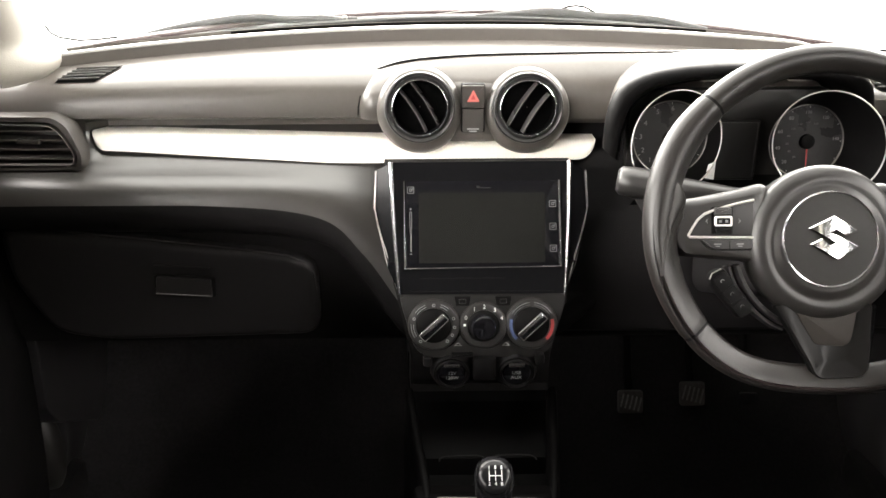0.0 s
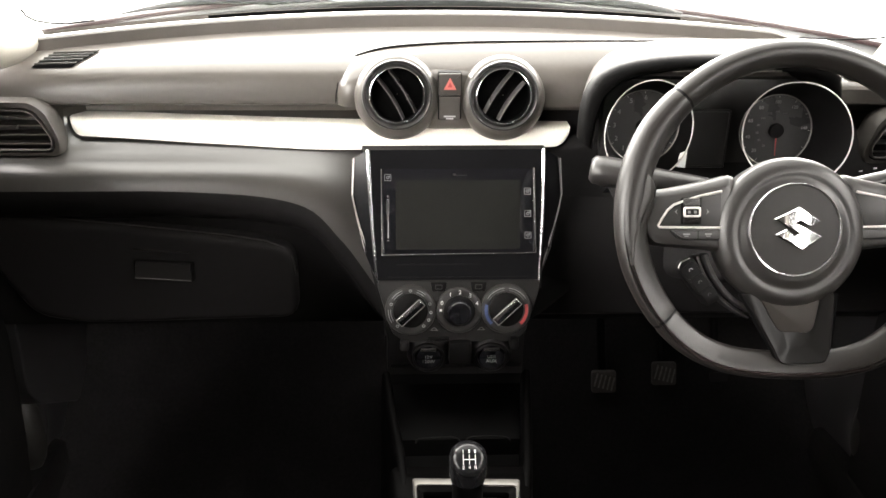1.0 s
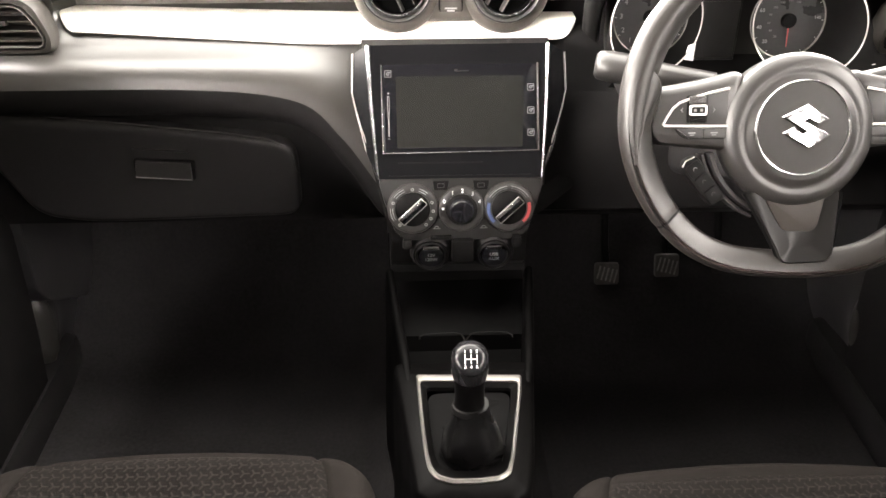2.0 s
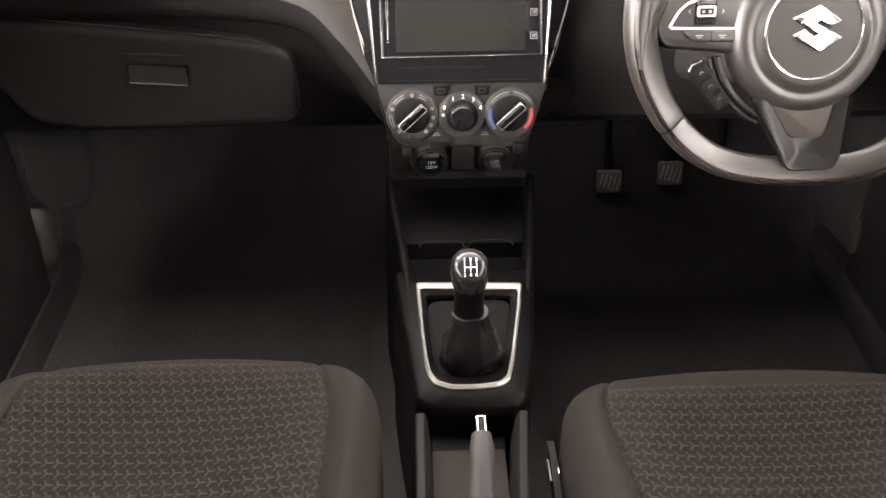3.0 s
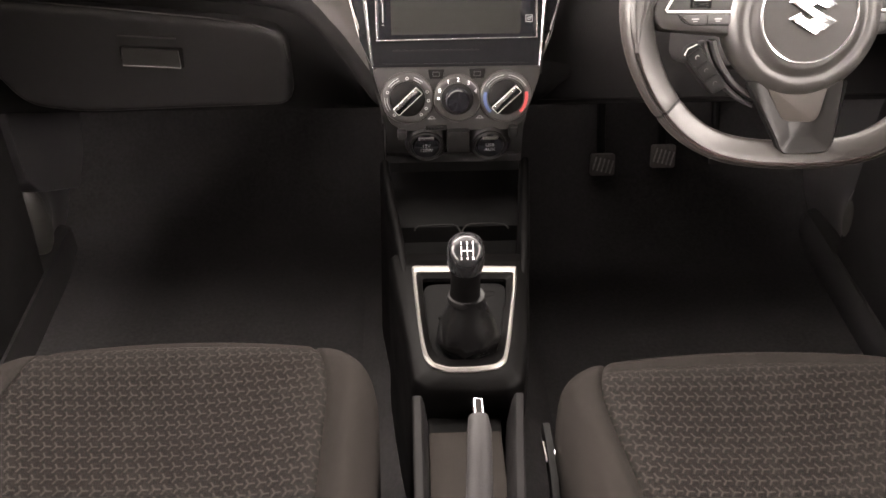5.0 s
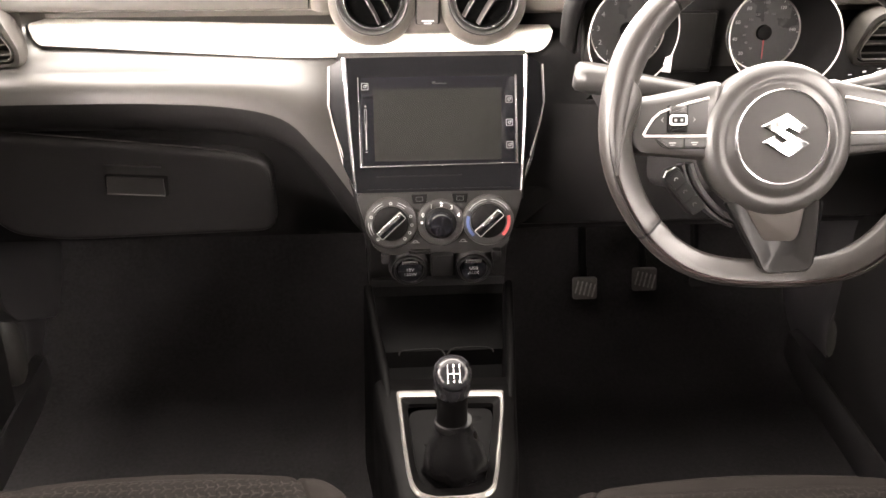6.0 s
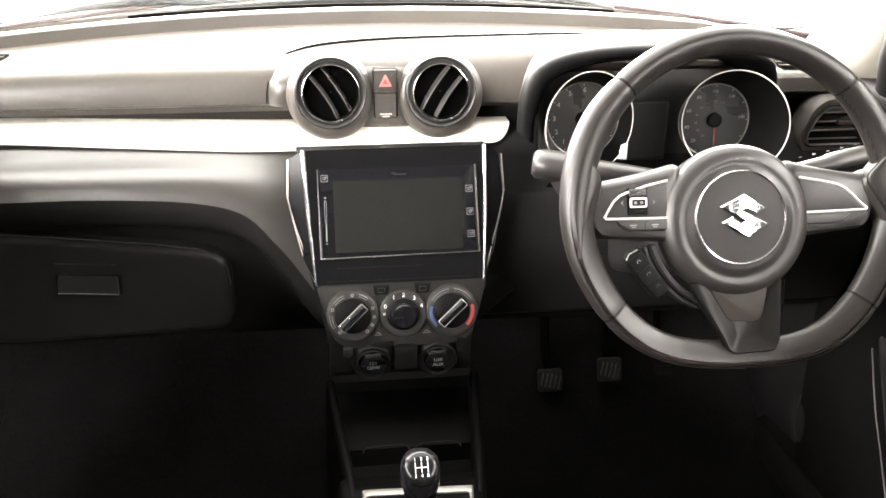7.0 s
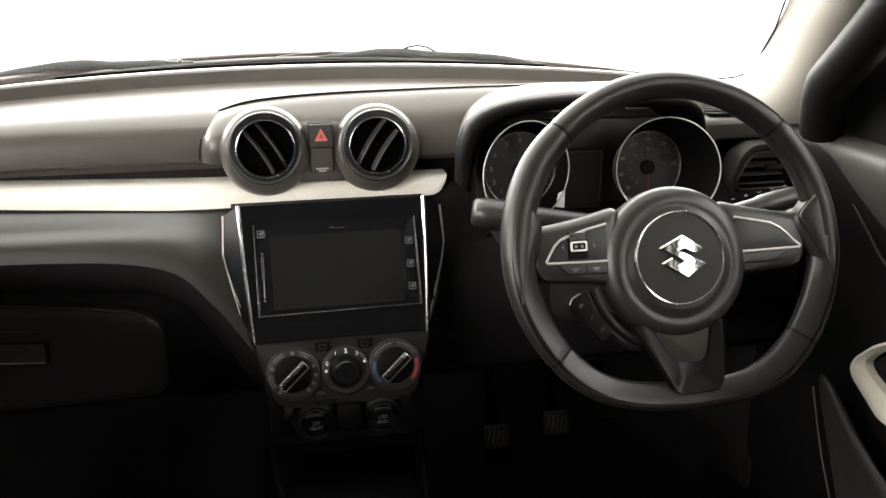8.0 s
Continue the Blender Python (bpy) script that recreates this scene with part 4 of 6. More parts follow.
# power and media sockets
def socket(cx, words):
    s = thing("socket", "round black capped dashboard socket", "socket", basis((cx, 0.989, 0.4150), (1, 0, 0), (0, -0.10, 1)), "stack sockets")
    part("collar", lathe([(0.031, -0.045), (0.029, -0.012), (0.0265, -0.003), (0.0235, 0.0), (0.0215, -0.002)], 40), LOWER, s, "moulded black collar")
    part("ring", lathe([(0.0215, -0.012), (0.0215, 0.001), (0.0200, 0.003), (0.0182, 0.002), (0.0178, -0.006)], 40), DARK, s)
    part("cap", lathe([(0.0178, -0.010), (0.0175, 0.001), (0.0160, 0.0032), (0.0005, 0.0036)], 40), GLOSS, s, "glossy black flip cap")
    part("lip", prism(rrect(-0.010, 0.0125, 0.010, 0.0165, 0.001), 0.0, 0.0055, 0.001), PANEL, s)
    for k, w in enumerate(words):
        lettering(w, 0.0068, DIM, s, T(0, 0.0025 - 0.0072 * k, 0.0036))


socket(-0.0375, ("12V", "120W"))
socket(0.0455, ("USB", "AUX"))
part("socket_panel", loft([[(x, 1.004, 0.452), (x, 1.000, 0.438), (x, 0.996, 0.425), (x, 1.000, 0.398), (x, 1.03, 0.372), (x, 1.06, 0.37)] for x in [-0.088 + 0.176 * i / 10 for i in range(11)]]), DARK, dashboard, "black recessed socket panel", DM)
part("socket_bridge", rbox((0.004, 0.988, 0.424), (0.030, 0.016, 0.034), 0.006), DARK, dashboard, "", DM)
part("socket_lug", rbox((0.0745, 0.988, 0.437), (0.012, 0.014, 0.016), 0.004), DARK, dashboard, "", DM)
part("socket_lug", rbox((-0.0685, 0.990, 0.434), (0.012, 0.014, 0.014), 0.004), LOWER, dashboard, "", DM)


# ---- instrument cluster ----
cluster = thing("instrument_cluster", "twin-dial instrument cluster under a black hood", "instrument cluster", Matrix.Translation((0.338, 1.12, 0.69)))
CM = Matrix.Translation((-0.338, -1.12, -0.69))


def hood():
    # arch outlines: front rim and its run back into the pad
    keys = [(0.0, -0.183, 0.690), (0.16, -0.181, 0.730), (0.30, -0.168, 0.762), (0.45, -0.138, 0.781), (0.62, -0.095, 0.7905), (0.8, -0.045, 0.7945), (1.0, 0.0, 0.7955)]
    half = [(spline([(k[0], k[1]) for k in keys], t), spline([(k[0], k[2]) for k in keys], t)) for t in [i / 20 for i in range(21)]]
    front = half + [(-x, z) for x, z in half[-2::-1]]

    def arch(y, grow, lift, squeeze):
        return [(0.336 + x * (1 + grow) * (0.955 if x > 0 else 1.0), y + (0.045 * (x / 0.183) ** 4 if x > 0 else 0.0), (z - 0.69) * squeeze + 0.69 + lift) for x, z in front]
    secs = [arch(1.135, -0.17, -0.016, 0.97), arch(1.085, -0.135, -0.0150, 0.98), arch(1.064, -0.110, -0.0135, 0.99), arch(1.057, -0.095, -0.0115, 1.0), arch(1.0545, -0.070, -0.0085, 1.0), arch(1.0550, -0.035, -0.0035, 1.0),
            arch(1.0585, -0.012, 0.0000, 1.0), arch(1.066, 0.0, 0.0020, 1.0), arch(1.085, -0.020, 0.003, 1.0), arch(1.12, -0.070, 0.003, 0.995), arch(1.16, -0.125, 0.001, 0.985), arch(1.22, -0.18, -0.003, 0.96), arch(1.30, -0.22, -0.012, 0.93)]
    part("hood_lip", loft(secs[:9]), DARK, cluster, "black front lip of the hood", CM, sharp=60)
    part("hood", loft(secs[8:]), PAD, cluster, "black padded hood over the dials", CM, sharp=60)
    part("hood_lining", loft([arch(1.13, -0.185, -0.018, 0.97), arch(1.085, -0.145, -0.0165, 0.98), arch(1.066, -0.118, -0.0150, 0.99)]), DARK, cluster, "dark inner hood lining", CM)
    for x in (0.285, 0.395):
        part("clip", rbox((x, 1.080, 0.7745), (0.030, 0.010, 0.003), 0.001), BEZEL, cluster, "small lamp clip", CM)


hood()
part("back_panel", rbox((0.336, 1.15, 0.675), (0.270, 0.02, 0.15), 0.004), PANEL, cluster, "black cluster back panel", CM)


def gauge(cx, cz, rad, dx, dz, cant, nums, needle):
    g = part("gauge", lathe([(0.048, 0.0), (0.0005, 0.0006)], 56), GAUGE, cluster, "round dial face, its grey reflection put into the colour", CM @ basis((dx, 1.122, dz), (1, 0, 0), (0, 0.10, 1)))
    c = math.radians(cant)
    ring = []
    inner = []
    n = 56
    for i in range(n):
        a = 2 * math.pi * i / n
        ring.append(Vector((cx + rad * math.cos(a) * math.cos(c), 1.060 + rad * math.cos(a) * math.sin(c) + 0.008 * math.sin(a), cz + rad * math.sin(a))))
        inner.append(Vector((dx + 0.049 * math.cos(a), 1.121 + 0.005 * math.sin(a), dz + 0.049 * math.sin(a))))
    secs = [[p.lerp(q, t) for p, q in zip(ring, inner)] for t in (0.0, 0.25, 0.5, 0.75, 1.0)]
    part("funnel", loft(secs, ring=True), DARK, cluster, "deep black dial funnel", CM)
    part("outer_ring", tube(ring, 0.0010, 8, closed=True, up=(0, 1, 0)), SILVER, cluster, "bright silver outer ring", CM)
    part("inner_ring", tube(inner, 0.0014, 8, closed=True, up=(0, 1, 0)), SATIN, cluster, "thin silver inner ring", CM)
    for a, t, size in nums:
        lettering(t, size, FAINT, g, T(0.0385 * math.cos(radians(a)), 0.0385 * math.sin(radians(a)), 0.0008))
    for k in range(41):
        a = 240 - 300 * k / 40
        r0 = 0.0455
        part("tick", rbox((0, 0, 0), (0.0025 if k % 4 == 0 else 0.0012, 0.0004, 0.0002), 0), INK if k % 4 == 0 else DIM, g, "", T(r0 * math.cos(radians(a)), r0 * math.sin(radians(a)), 0.0008, a))
    part("needle", prism([(-0.004, -0.0011), (0.034, -0.0004), (0.034, 0.0004), (-0.004, 0.0011)], 0.003, 0.0042), RED, g, "red pointer needle", pose(0, 0, 0, 0, 0, needle))
    part("needle_hub", lathe([(0.010, 0.0008), (0.0095, 0.005), (0.007, 0.006), (0.0005, 0.0062)], 24), DARK, g)
    return g


gL = gauge(0.2446, 0.7010, 0.0636, 0.2525, 0.690, 16, [(230, "1", 0.009), (205, "2", 0.009), (178, "3", 0.009), (150, "4", 0.009), (118, "5", 0.009), (88, "6", 0.009), (58, "7", 0.009)], 240)
gR = gauge(0.436, 0.6955, 0.0668, 0.4345, 0.684, -16, [(225, "20", 0.0068), (193, "40", 0.0068), (160, "60", 0.0068), (127, "80", 0.0068), (92, "100", 0.006), (55, "120", 0.006), (5, "140", 0.006)], -88)
for k in range(8):
    a = 235 - 24 * k
    lettering(str(20 * (k + 1)), 0.0042, DIM, gR, T(0.0255 * math.cos(radians(a)), 0.0255 * math.sin(radians(a)), 0.0008))
part("info_display", prism(rrect(0.308, 0.634, 0.368, 0.709, 0.002), 0, 0.004), PANEL, cluster, "black trip display", CM @ basis((0, 1.128, 0), (1, 0, 0), (0, 0, 1)))
part("display_edge", frame_of(rrect(0.305, 0.631, 0.371, 0.712, 0.002), rrect(0.308, 0.634, 0.368, 0.709, 0.002), 0, 0.006), PANEL, cluster, "", CM @ basis((0, 1.128, 0), (1, 0, 0), (0, 0, 1)))
part("sticker", prism([(0.288, 0.650), (0.300, 0.648), (0.300, 0.672), (0.291, 0.668)], 0, 0.0006), INK, cluster, "small white paper sticker", CM @ basis((0, 1.072, 0), (1, 0, 0), (0, 0, 1)))
part("lower_cover", loft([[(x, 1.055, 0.640 - 0.02), (x, 1.03, 0.636), (x, 0.985, 0.632 + 0.012 * math.cos((x - 0.346) / 0.16 * 1.5)), (x, 0.95, 0.60)] for x in [0.19 + 0.31 * i / 16 for i in range(17)]]), LOWER, cluster, "black shroud below the dials", CM)

# ---- steering ----
WA = radians(20)
WM = basis((0.346, 0.850, 0.654), (1, 0, 0), (0, math.sin(WA), math.cos(WA)))
wheel = thing("steering_wheel", "black leather flat-bottomed steering wheel with chrome emblem", "steering wheel", WM)


def rim_point(a):
    """Centre line of the rim: a circle, flattened at the bottom."""
    x = 0.0045 + 0.1745 * math.cos(a)
    y = 0.0115 + 0.1745 * math.sin(a)
    k, low = 0.012, -0.154 - 0.03 * x
    y = k * math.log(math.exp((y - low) / k) + 1.0) + low
    return Vector((x, y, 0.0))


# the rim's cross-section low down: outer band, sewn groove, flat inner facet
LOW_SECTION = [(-0.0150, 0.0), (-0.0147, 0.0060), (-0.0132, 0.0108), (-0.0112, 0.0134), (-0.0096, 0.0140), (-0.0084, 0.0118), (-0.0076, 0.0120), (-0.0062, 0.0150),
               (-0.0040, 0.0150), (0.0040, 0.0107), (0.0118, 0.0062), (0.0148, 0.0030), (0.0152, -0.0020), (0.0130, -0.0080), (0.0080, -0.0130), (0.0020, -0.0155), (-0.0040, -0.0155),
               (-0.0090, -0.0130), (-0.0132, -0.0070)]


# extra outward swelling of the rim by angle, for the hand grips
SWELL = [(0, 0.0020), (30, 0.0), (60, -0.0015), (90, 0.0), (120, 0.0), (135, 0.0010), (150, 0.0046), (180, 0.0046), (195, 0.0036), (210, 0.0016), (225, 0.0010), (240, 0.0), (270, 0.0), (290, 0.001), (305, 0.0036), (320, 0.0046), (335, 0.0034), (350, 0.0020), (360, 0.0020)]


def rim_section(a, swell=1.0):
    """Ring of points round the rim at an angle; round above, faceted below."""
    deg = math.degrees(a) % 360
    g = min(1.0, max(0.0, (deg - 168) / 34)) * min(1.0, max(0.0, (372 - deg) / 34))
    g = g * g * (3 - 2 * g)
    p, q = rim_point(a - 0.006), rim_point(a + 0.006)
    d = (q - p).normalized()
    inward = Vector((-d.y, d.x, 0.0))
    c = rim_point(a)
    out = []
    for w, z in LOW_SECTION:
        t = math.atan2(z, w)
        rw, rz = 0.0150 * math.cos(t), 0.0168 * math.sin(t)
        ww, zz = rw + (w - rw) * g, rz + (z - rz) * g
        if ww < 0:
            ww *= 1 + spline(SWELL, deg) / 0.015
        out.append(c + inward * ww * swell + Vector((0, 0, zz * swell)))
    return out


def rim_piece(name, a0, a1, swell, label):
    n = max(8, int(abs(a1 - a0) / 1.6))
    secs = []
    for i in range(n + 1):
        e = min(i, n - i)
        secs.append(rim_section(radians(a0 + (a1 - a0) * i / n), swell * (0.955 if e == 0 else 1.0)))
    return part(name, loft(secs, ring=True, cap=True), LEATHER, wheel, label, sharp=42)


rim_piece("rim_top", 45.3, 133.7, 1.0, "black leather wrapped upper rim")
rim_piece("grip", 134.3, 217.7, 1.02, "thicker leather hand grip")
rim_piece("grip", -37.7, 44.7, 1.02, "thicker leather hand grip")
rim_piece("rim_bottom", 218.3, 321.7, 1.0, "smooth leather flattened lower rim with flat inner facet")
for a in (45, 134, 218, 322):
    part("seam", loft([rim_section(radians(a + d), 0.975) for d in (-0.6, 0.6)], ring=True), DARK, wheel, "sewn leather seam")
for k in range(15):
    a = radians(12 + 2.25 * k)
    d = (rim_point(a + 0.01) - rim_point(a - 0.01)).normalized()
    q = rim_point(a) + Vector((-d.y, d.x, 0.0)) * 0.0138 + Vector((0, 0, 0.0075))
    part("stitch", rbox((0, 0, 0), (0.0062, 0.0017, 0.0022), 0.0005, 1), DARK, wheel, "", pose(q.x, q.y, q.z, 0, 0, math.degrees(a) + 62))
# leather thumb rests that run from the rim to a groove beside each spoke
THUMB = {-1: [(-0.040, 0.1700), (-0.030, 0.1699), (-0.004, 0.1662), (0.0187, 0.1574), (0.0384, 0.1475), (0.048, 0.1490), (0.057, 0.1550), (0.068, 0.1650)],
         1: [(-0.040, 0.1765), (-0.0215, 0.1765), (-0.002, 0.1670), (0.0130, 0.1590), (0.0236, 0.1520), (0.034, 0.1480), (0.040, 0.1500), (0.048, 0.1570), (0.058, 0.1650), (0.068, 0.1680)]}
for s in (-1, 1):
    skin, strip, line = [], [], []
    for k in range(25):
        y = 0.066 - 0.104 * k / 24
        g = spline(THUMB[s], y)
        x0 = max(g + 0.002, math.sqrt(0.1715 ** 2 - (y - 0.0115) ** 2) + 0.0045 * s)
        up = 0.0150 - 0.006 * max(0.0, (x0 - g - 0.004) / 0.03)
        skin.append([(s * x, y, z) for x, z in ((x0 + 0.004, 0.006), (x0 + 0.003, 0.0145), (x0, 0.0155), ((x0 + g) / 2, (0.0155 + up) / 2 + 0.0006), (g + 0.0018, up), (g + 0.0004, up - 0.0012), (g, up - 0.004), (g + 0.0005, -0.012))])
        line.append((s * (g - 0.0003), y, up - 0.0035))
        if y < 0.040:
            w = 0.008 * min(1.0, (0.042 - y) / 0.02)
            strip.append([(s * x, y, z) for x, z in ((g + 0.001, up - 0.004), (g, up - 0.0030), (g - w * 0.3, up - 0.0034), (g - w * 0.9, up - 0.0080), (g - w, up - 0.0100), (g - w, -0.012))])
    part("thumb_rest", loft(skin), LEATHER, wheel, "leather thumb rest beside the spoke", sharp=50)
    part("thumb_facet", loft(strip), LEATHER, wheel, "narrow leather facet beside the spoke", sharp=50)
    part("thumb_groove", tube(line, 0.0007, 6), DARK, wheel, "dark sewn groove")
thread = []
for k in range(61):
    s_ = rim_section(radians(222 + 96 * k / 60))
    thread.append((s_[5] + s_[6]) / 2 + Vector((0, 0, 0.0001)))
part("stitch_line", tube(thread, 0.0005, 6), THREAD, wheel, "fine dark red stitch line along the lower rim")

# airbag hub: domed shoulder, shallow dish, raised middle
hub_profile = [(0.072, -0.045), (0.0798, -0.030), (0.0826, -0.014), (0.0830, -0.005), (0.0822, 0.0005), (0.0802, 0.0044), (0.0768, 0.0075), (0.0725, 0.0097), (0.0685, 0.0107), (0.0655, 0.0108), (0.0630, 0.0100), (0.0608, 0.0099), (0.0580, 0.0110), (0.0545, 0.0128), (0.0520, 0.0138), (0.0500, 0.0142), (0.0005, 0.0144)]
part("airbag_cover", lathe(hub_profile, 88, 0.988, 0.985), HUB, wheel, "soft black round airbag cover", T(0.002, -0.0058), sharp=60)
part("emblem_ring", lathe([(0.0502, 0.0136), (0.0501, 0.0160), (0.0492, 0.0174), (0.0480, 0.0168), (0.0476, 0.0136)], 88), CHROME, wheel, "chrome emblem ring", T(0.001, -0.0015))
part("emblem_disc", lathe([(0.0480, 0.0142), (0.0477, 0.0156), (0.0300, 0.0163), (0.0005, 0.0165)], 72), DISC, wheel, "satin charcoal emblem disc", T(0.001, -0.0015))
emblem = [(0.0027, 0.0228), (0.0268, 0.0075), (0.0150, 0.0020), (0.0045, 0.0085), (0.0000, 0.0056), (0.0288, -0.0088), (0.0065, -0.0224), (-0.0215, -0.0065), (-0.0100, -0.0005), (-0.0003, -0.0078), (0.0040, -0.0052), (-0.0230, 0.0100)]
bm = prism(emblem[::-1], 0.0140, 0.0215, 0.0010, 1)
for k in range(-7, 10):
    bmesh.ops.bisect_plane(bm, geom=bm.verts[:] + bm.edges[:] + bm.faces[:], plane_co=(k * 0.003, 0, 0), plane_no=(1, 0, 0))
for v in bm.verts:
    if v.co.z > 0.018:
        v.co.z -= 3.0 * (v.co.x - 0.006) ** 2  # the face is gently domed
part("emblem", bm, MIRROR, wheel, "angular domed chrome emblem shape", sharp=24)


def oriented(poly, s):
    q = [(x * s, y) for x, y in poly]
    return q if s > 0 else q[::-1]


def spoke(s):
    # broad shoulder that catches the light, running from hub to rim
    top = [(0.058, 0.058), (0.080, 0.0525), (0.105, 0.047), (0.130, 0.0425), (0.149, 0.0405), (0.166, 0.0470), (0.170, 0.040), (0.1655, 0.0250), (0.1600, 0.0050), (0.1555, -0.010), (0.1520, -0.0165), (0.1450, -0.0190), (0.110, -0.0220), (0.085, -0.0245), (0.058, -0.030)]
    face = [(0.066, 0.0440), (0.090, 0.0405), (0.115, 0.0365), (0.1415, 0.0310), (0.1460, 0.0280), (0.1500, 0.0080), (0.1505, -0.0090), (0.1485, -0.0135), (0.1420, -0.0155), (0.085, -0.0195), (0.066, -0.0230)]
    n = 44

    def resample(poly):
        pts = [Vector(p) for p in rounded(poly, 0.004, 3)]
        total = sum((pts[i] - pts[i - 1]).length for i in range(len(pts)))
        res, acc, i = [], 0.0, 0
        seg = (pts[1] - pts[0]).length
        for k in range(n):
            want = total * k / n
            while acc + seg < want:
                acc += seg
                i += 1
                seg = (pts[(i + 1) % len(pts)] - pts[i % len(pts)]).length
            res.append(pts[i % len(pts)].lerp(pts[(i + 1) % len(pts)], (want - acc) / max(seg, 1e-9)))
        return res
    o, f = resample(top), resample(face)
    rows = [[(p.x * s, p.y, -0.026) for p in o], [(p.x * s, p.y, -0.011) for p in o], [(p.x * s, p.y, -0.0065) for p in o]]
    for t, z in ((0.18, -0.0030), (0.45, 0.0003), (0.75, 0.0026), (1.0, 0.0036)):
        rows.append([(p.lerp(q, t).x * s, p.lerp(q, t).y, z) for p, q in zip(o, f)])
    b = part("spoke", loft(rows, ring=True, cap=True), HUB, wheel, "black moulded side spoke with rounded shoulder", sharp=48)
    line = [(0.0745, 0.0395), (0.0960, 0.0350), (0.1146, 0.0297), (0.1260, 0.0255), (0.1330, 0.0195), (0.1385, 0.0110), (0.1430, 0.0030), (0.1415, 0.0016), (0.1288, 0.0013), (0.1000, 0.0008), (0.0750, 0.0006)]
    if s > 0:
        line = [(0.0720, 0.0385), (0.0980, 0.0335), (0.1150, 0.0295), (0.1245, 0.0245), (0.1325, 0.0180), (0.1410, 0.0090), (0.1490, 0.0028), (0.1480, 0.0015), (0.1373, 0.0012), (0.1050, 0.0008), (0.0750, 0.0006)]
    part("silver_line", tube([(x * s, y, 0.0048) for x, y in line], 0.0014, 8), SILVER, b, "thin bright silver outline")
    part("switch_plate", prism(oriented([(x, y) for x, y in line], s), 0.002, 0.0046, 0.0006), CLIMATE, b, "black switch plate")
    tab = oriented([(0.076, -0.0018), (0.1300, -0.0012), (0.1262, -0.0060), (0.1215, -0.0098), (0.1150, -0.0116), (0.076, -0.0120)], s)
    part("tab_gap", prism(rounded([(x * 1.006, y * 1.08) for x, y in tab], 0.002), 0.0025, 0.0040), VOID, b)
    part("lower_button", prism(rounded(tab, 0.002), 0.0030, 0.0062, 0.0012, 3), CLIMATE, b, "black lower button")
    if s < 0:
        part("button_gap", rbox((-0.1000, -0.0068, 0.0062), (0.0007, 0.0094, 0.0006), 0), VOID, b)
        for x in (-0.1125, -0.0890):
            part("print_bar", rbox((x, -0.0060, 0.0063), (0.0075, 0.0013, 0.0003), 0), DIM, b)
            part("print_bar", rbox((x, -0.0082, 0.0063), (0.0045, 0.0009, 0.0003), 0), DIM, b)
        part("rocker_well", prism(rrect(-0.1185, 0.0045, -0.0965, 0.0330, 0.002)[::1], 0.003, 0.0052, 0.0006), DARK, b)
        part("roller_end", prism(rrect(-0.1165, 0.0238, -0.0985, 0.0322, 0.002), 0.004, 0.0082, 0.0020, 3), PANEL, b, "rounded roller end")
        part("roller_end", prism(rrect(-0.1160, 0.0052, -0.0990, 0.0118, 0.002), 0.004, 0.0078, 0.0020, 3), DARK, b, "rounded roller end")
        part("rocker", prism(rrect(-0.1165, 0.0125, -0.0985, 0.0228, 0.0022), 0.004, 0.0090, 0.001), DARK, b, "rocker switch")
        part("rocker_frame", frame_of(rrect(-0.1168, 0.0122, -0.0982, 0.0231, 0.0026), rrect(-0.1146, 0.0144, -0.1004, 0.0209, 0.0014), 0.0080, 0.0100), SILVER, b, "silver rocker frame")
        for x in (-0.1108, -0.1042):
            part("print_bar", rbox((x, 0.0176, 0.0092), (0.0030, 0.0030, 0.0004), 0), DIM, b)
        for x, sg in ((-0.1235, -1), (-0.0895, 1)):
            part("arrow", prism([(x - 0.0012 * sg, 0.0205), (x + 0.0016 * sg, 0.0178), (x - 0.0012 * sg, 0.0151), (x - 0.0002 * sg, 0.0178)][::sg], 0.0045, 0.0050), DIM, b)
    return b


spoke(-1)
spoke(1)

# lower spoke: a V-shaped trough with a raised rim and a grey upper insert
low_out = [(-0.0560, -0.070), (0.0490, -0.070), (0.0425, -0.128), (0.0395, -0.1405), (0.0340, -0.1455), (-0.0105, -0.1470), (-0.0165, -0.1420), (-0.0205, -0.1320)]
low_in = [(-0.0400, -0.070), (0.0405, -0.070), (0.0370, -0.126), (0.0345, -0.1365), (0.0310, -0.1400), (-0.0080, -0.1412), (-0.0120, -0.1375), (-0.0150, -0.1285)]
low_floor = [(-0.0330, -0.070), (0.0330, -0.070), (0.0265, -0.112), (0.0235, -0.1285), (0.0215, -0.1305), (0.0000, -0.1312), (-0.0025, -0.1290), (-0.0080, -0.1120)]
ring_o, ring_i, ring_f = (rounded([(x + 0.003, y) for x, y in q], 0.004, 3) for q in (low_out, low_in, low_floor))
secs = [[(x, y, -0.004 + (-0.07 - y) * 0.10) for x, y in ring_o]]
secs.append([(x, y, 0.0035 + (-0.07 - y) * 0.10) for x, y in ring_o])
secs.append([(x * 0.75 + u * 0.25, y * 0.75 + v * 0.25, 0.0058 + (-0.07 - y) * 0.10) for (x, y), (u, v) in zip(ring_o, ring_i)])
secs.append([(x, y, 0.0050 + (-0.07 - y) * 0.10) for x, y in ring_i])
secs.append([(x, y, 0.0006 + (-0.07 - y) * 0.04) for x, y in ring_f])
low = part("lower_spoke", loft(secs, ring=True, cap=True), LOWSPOKE, wheel, "black V-shaped lower spoke with sunken middle", sharp=40)
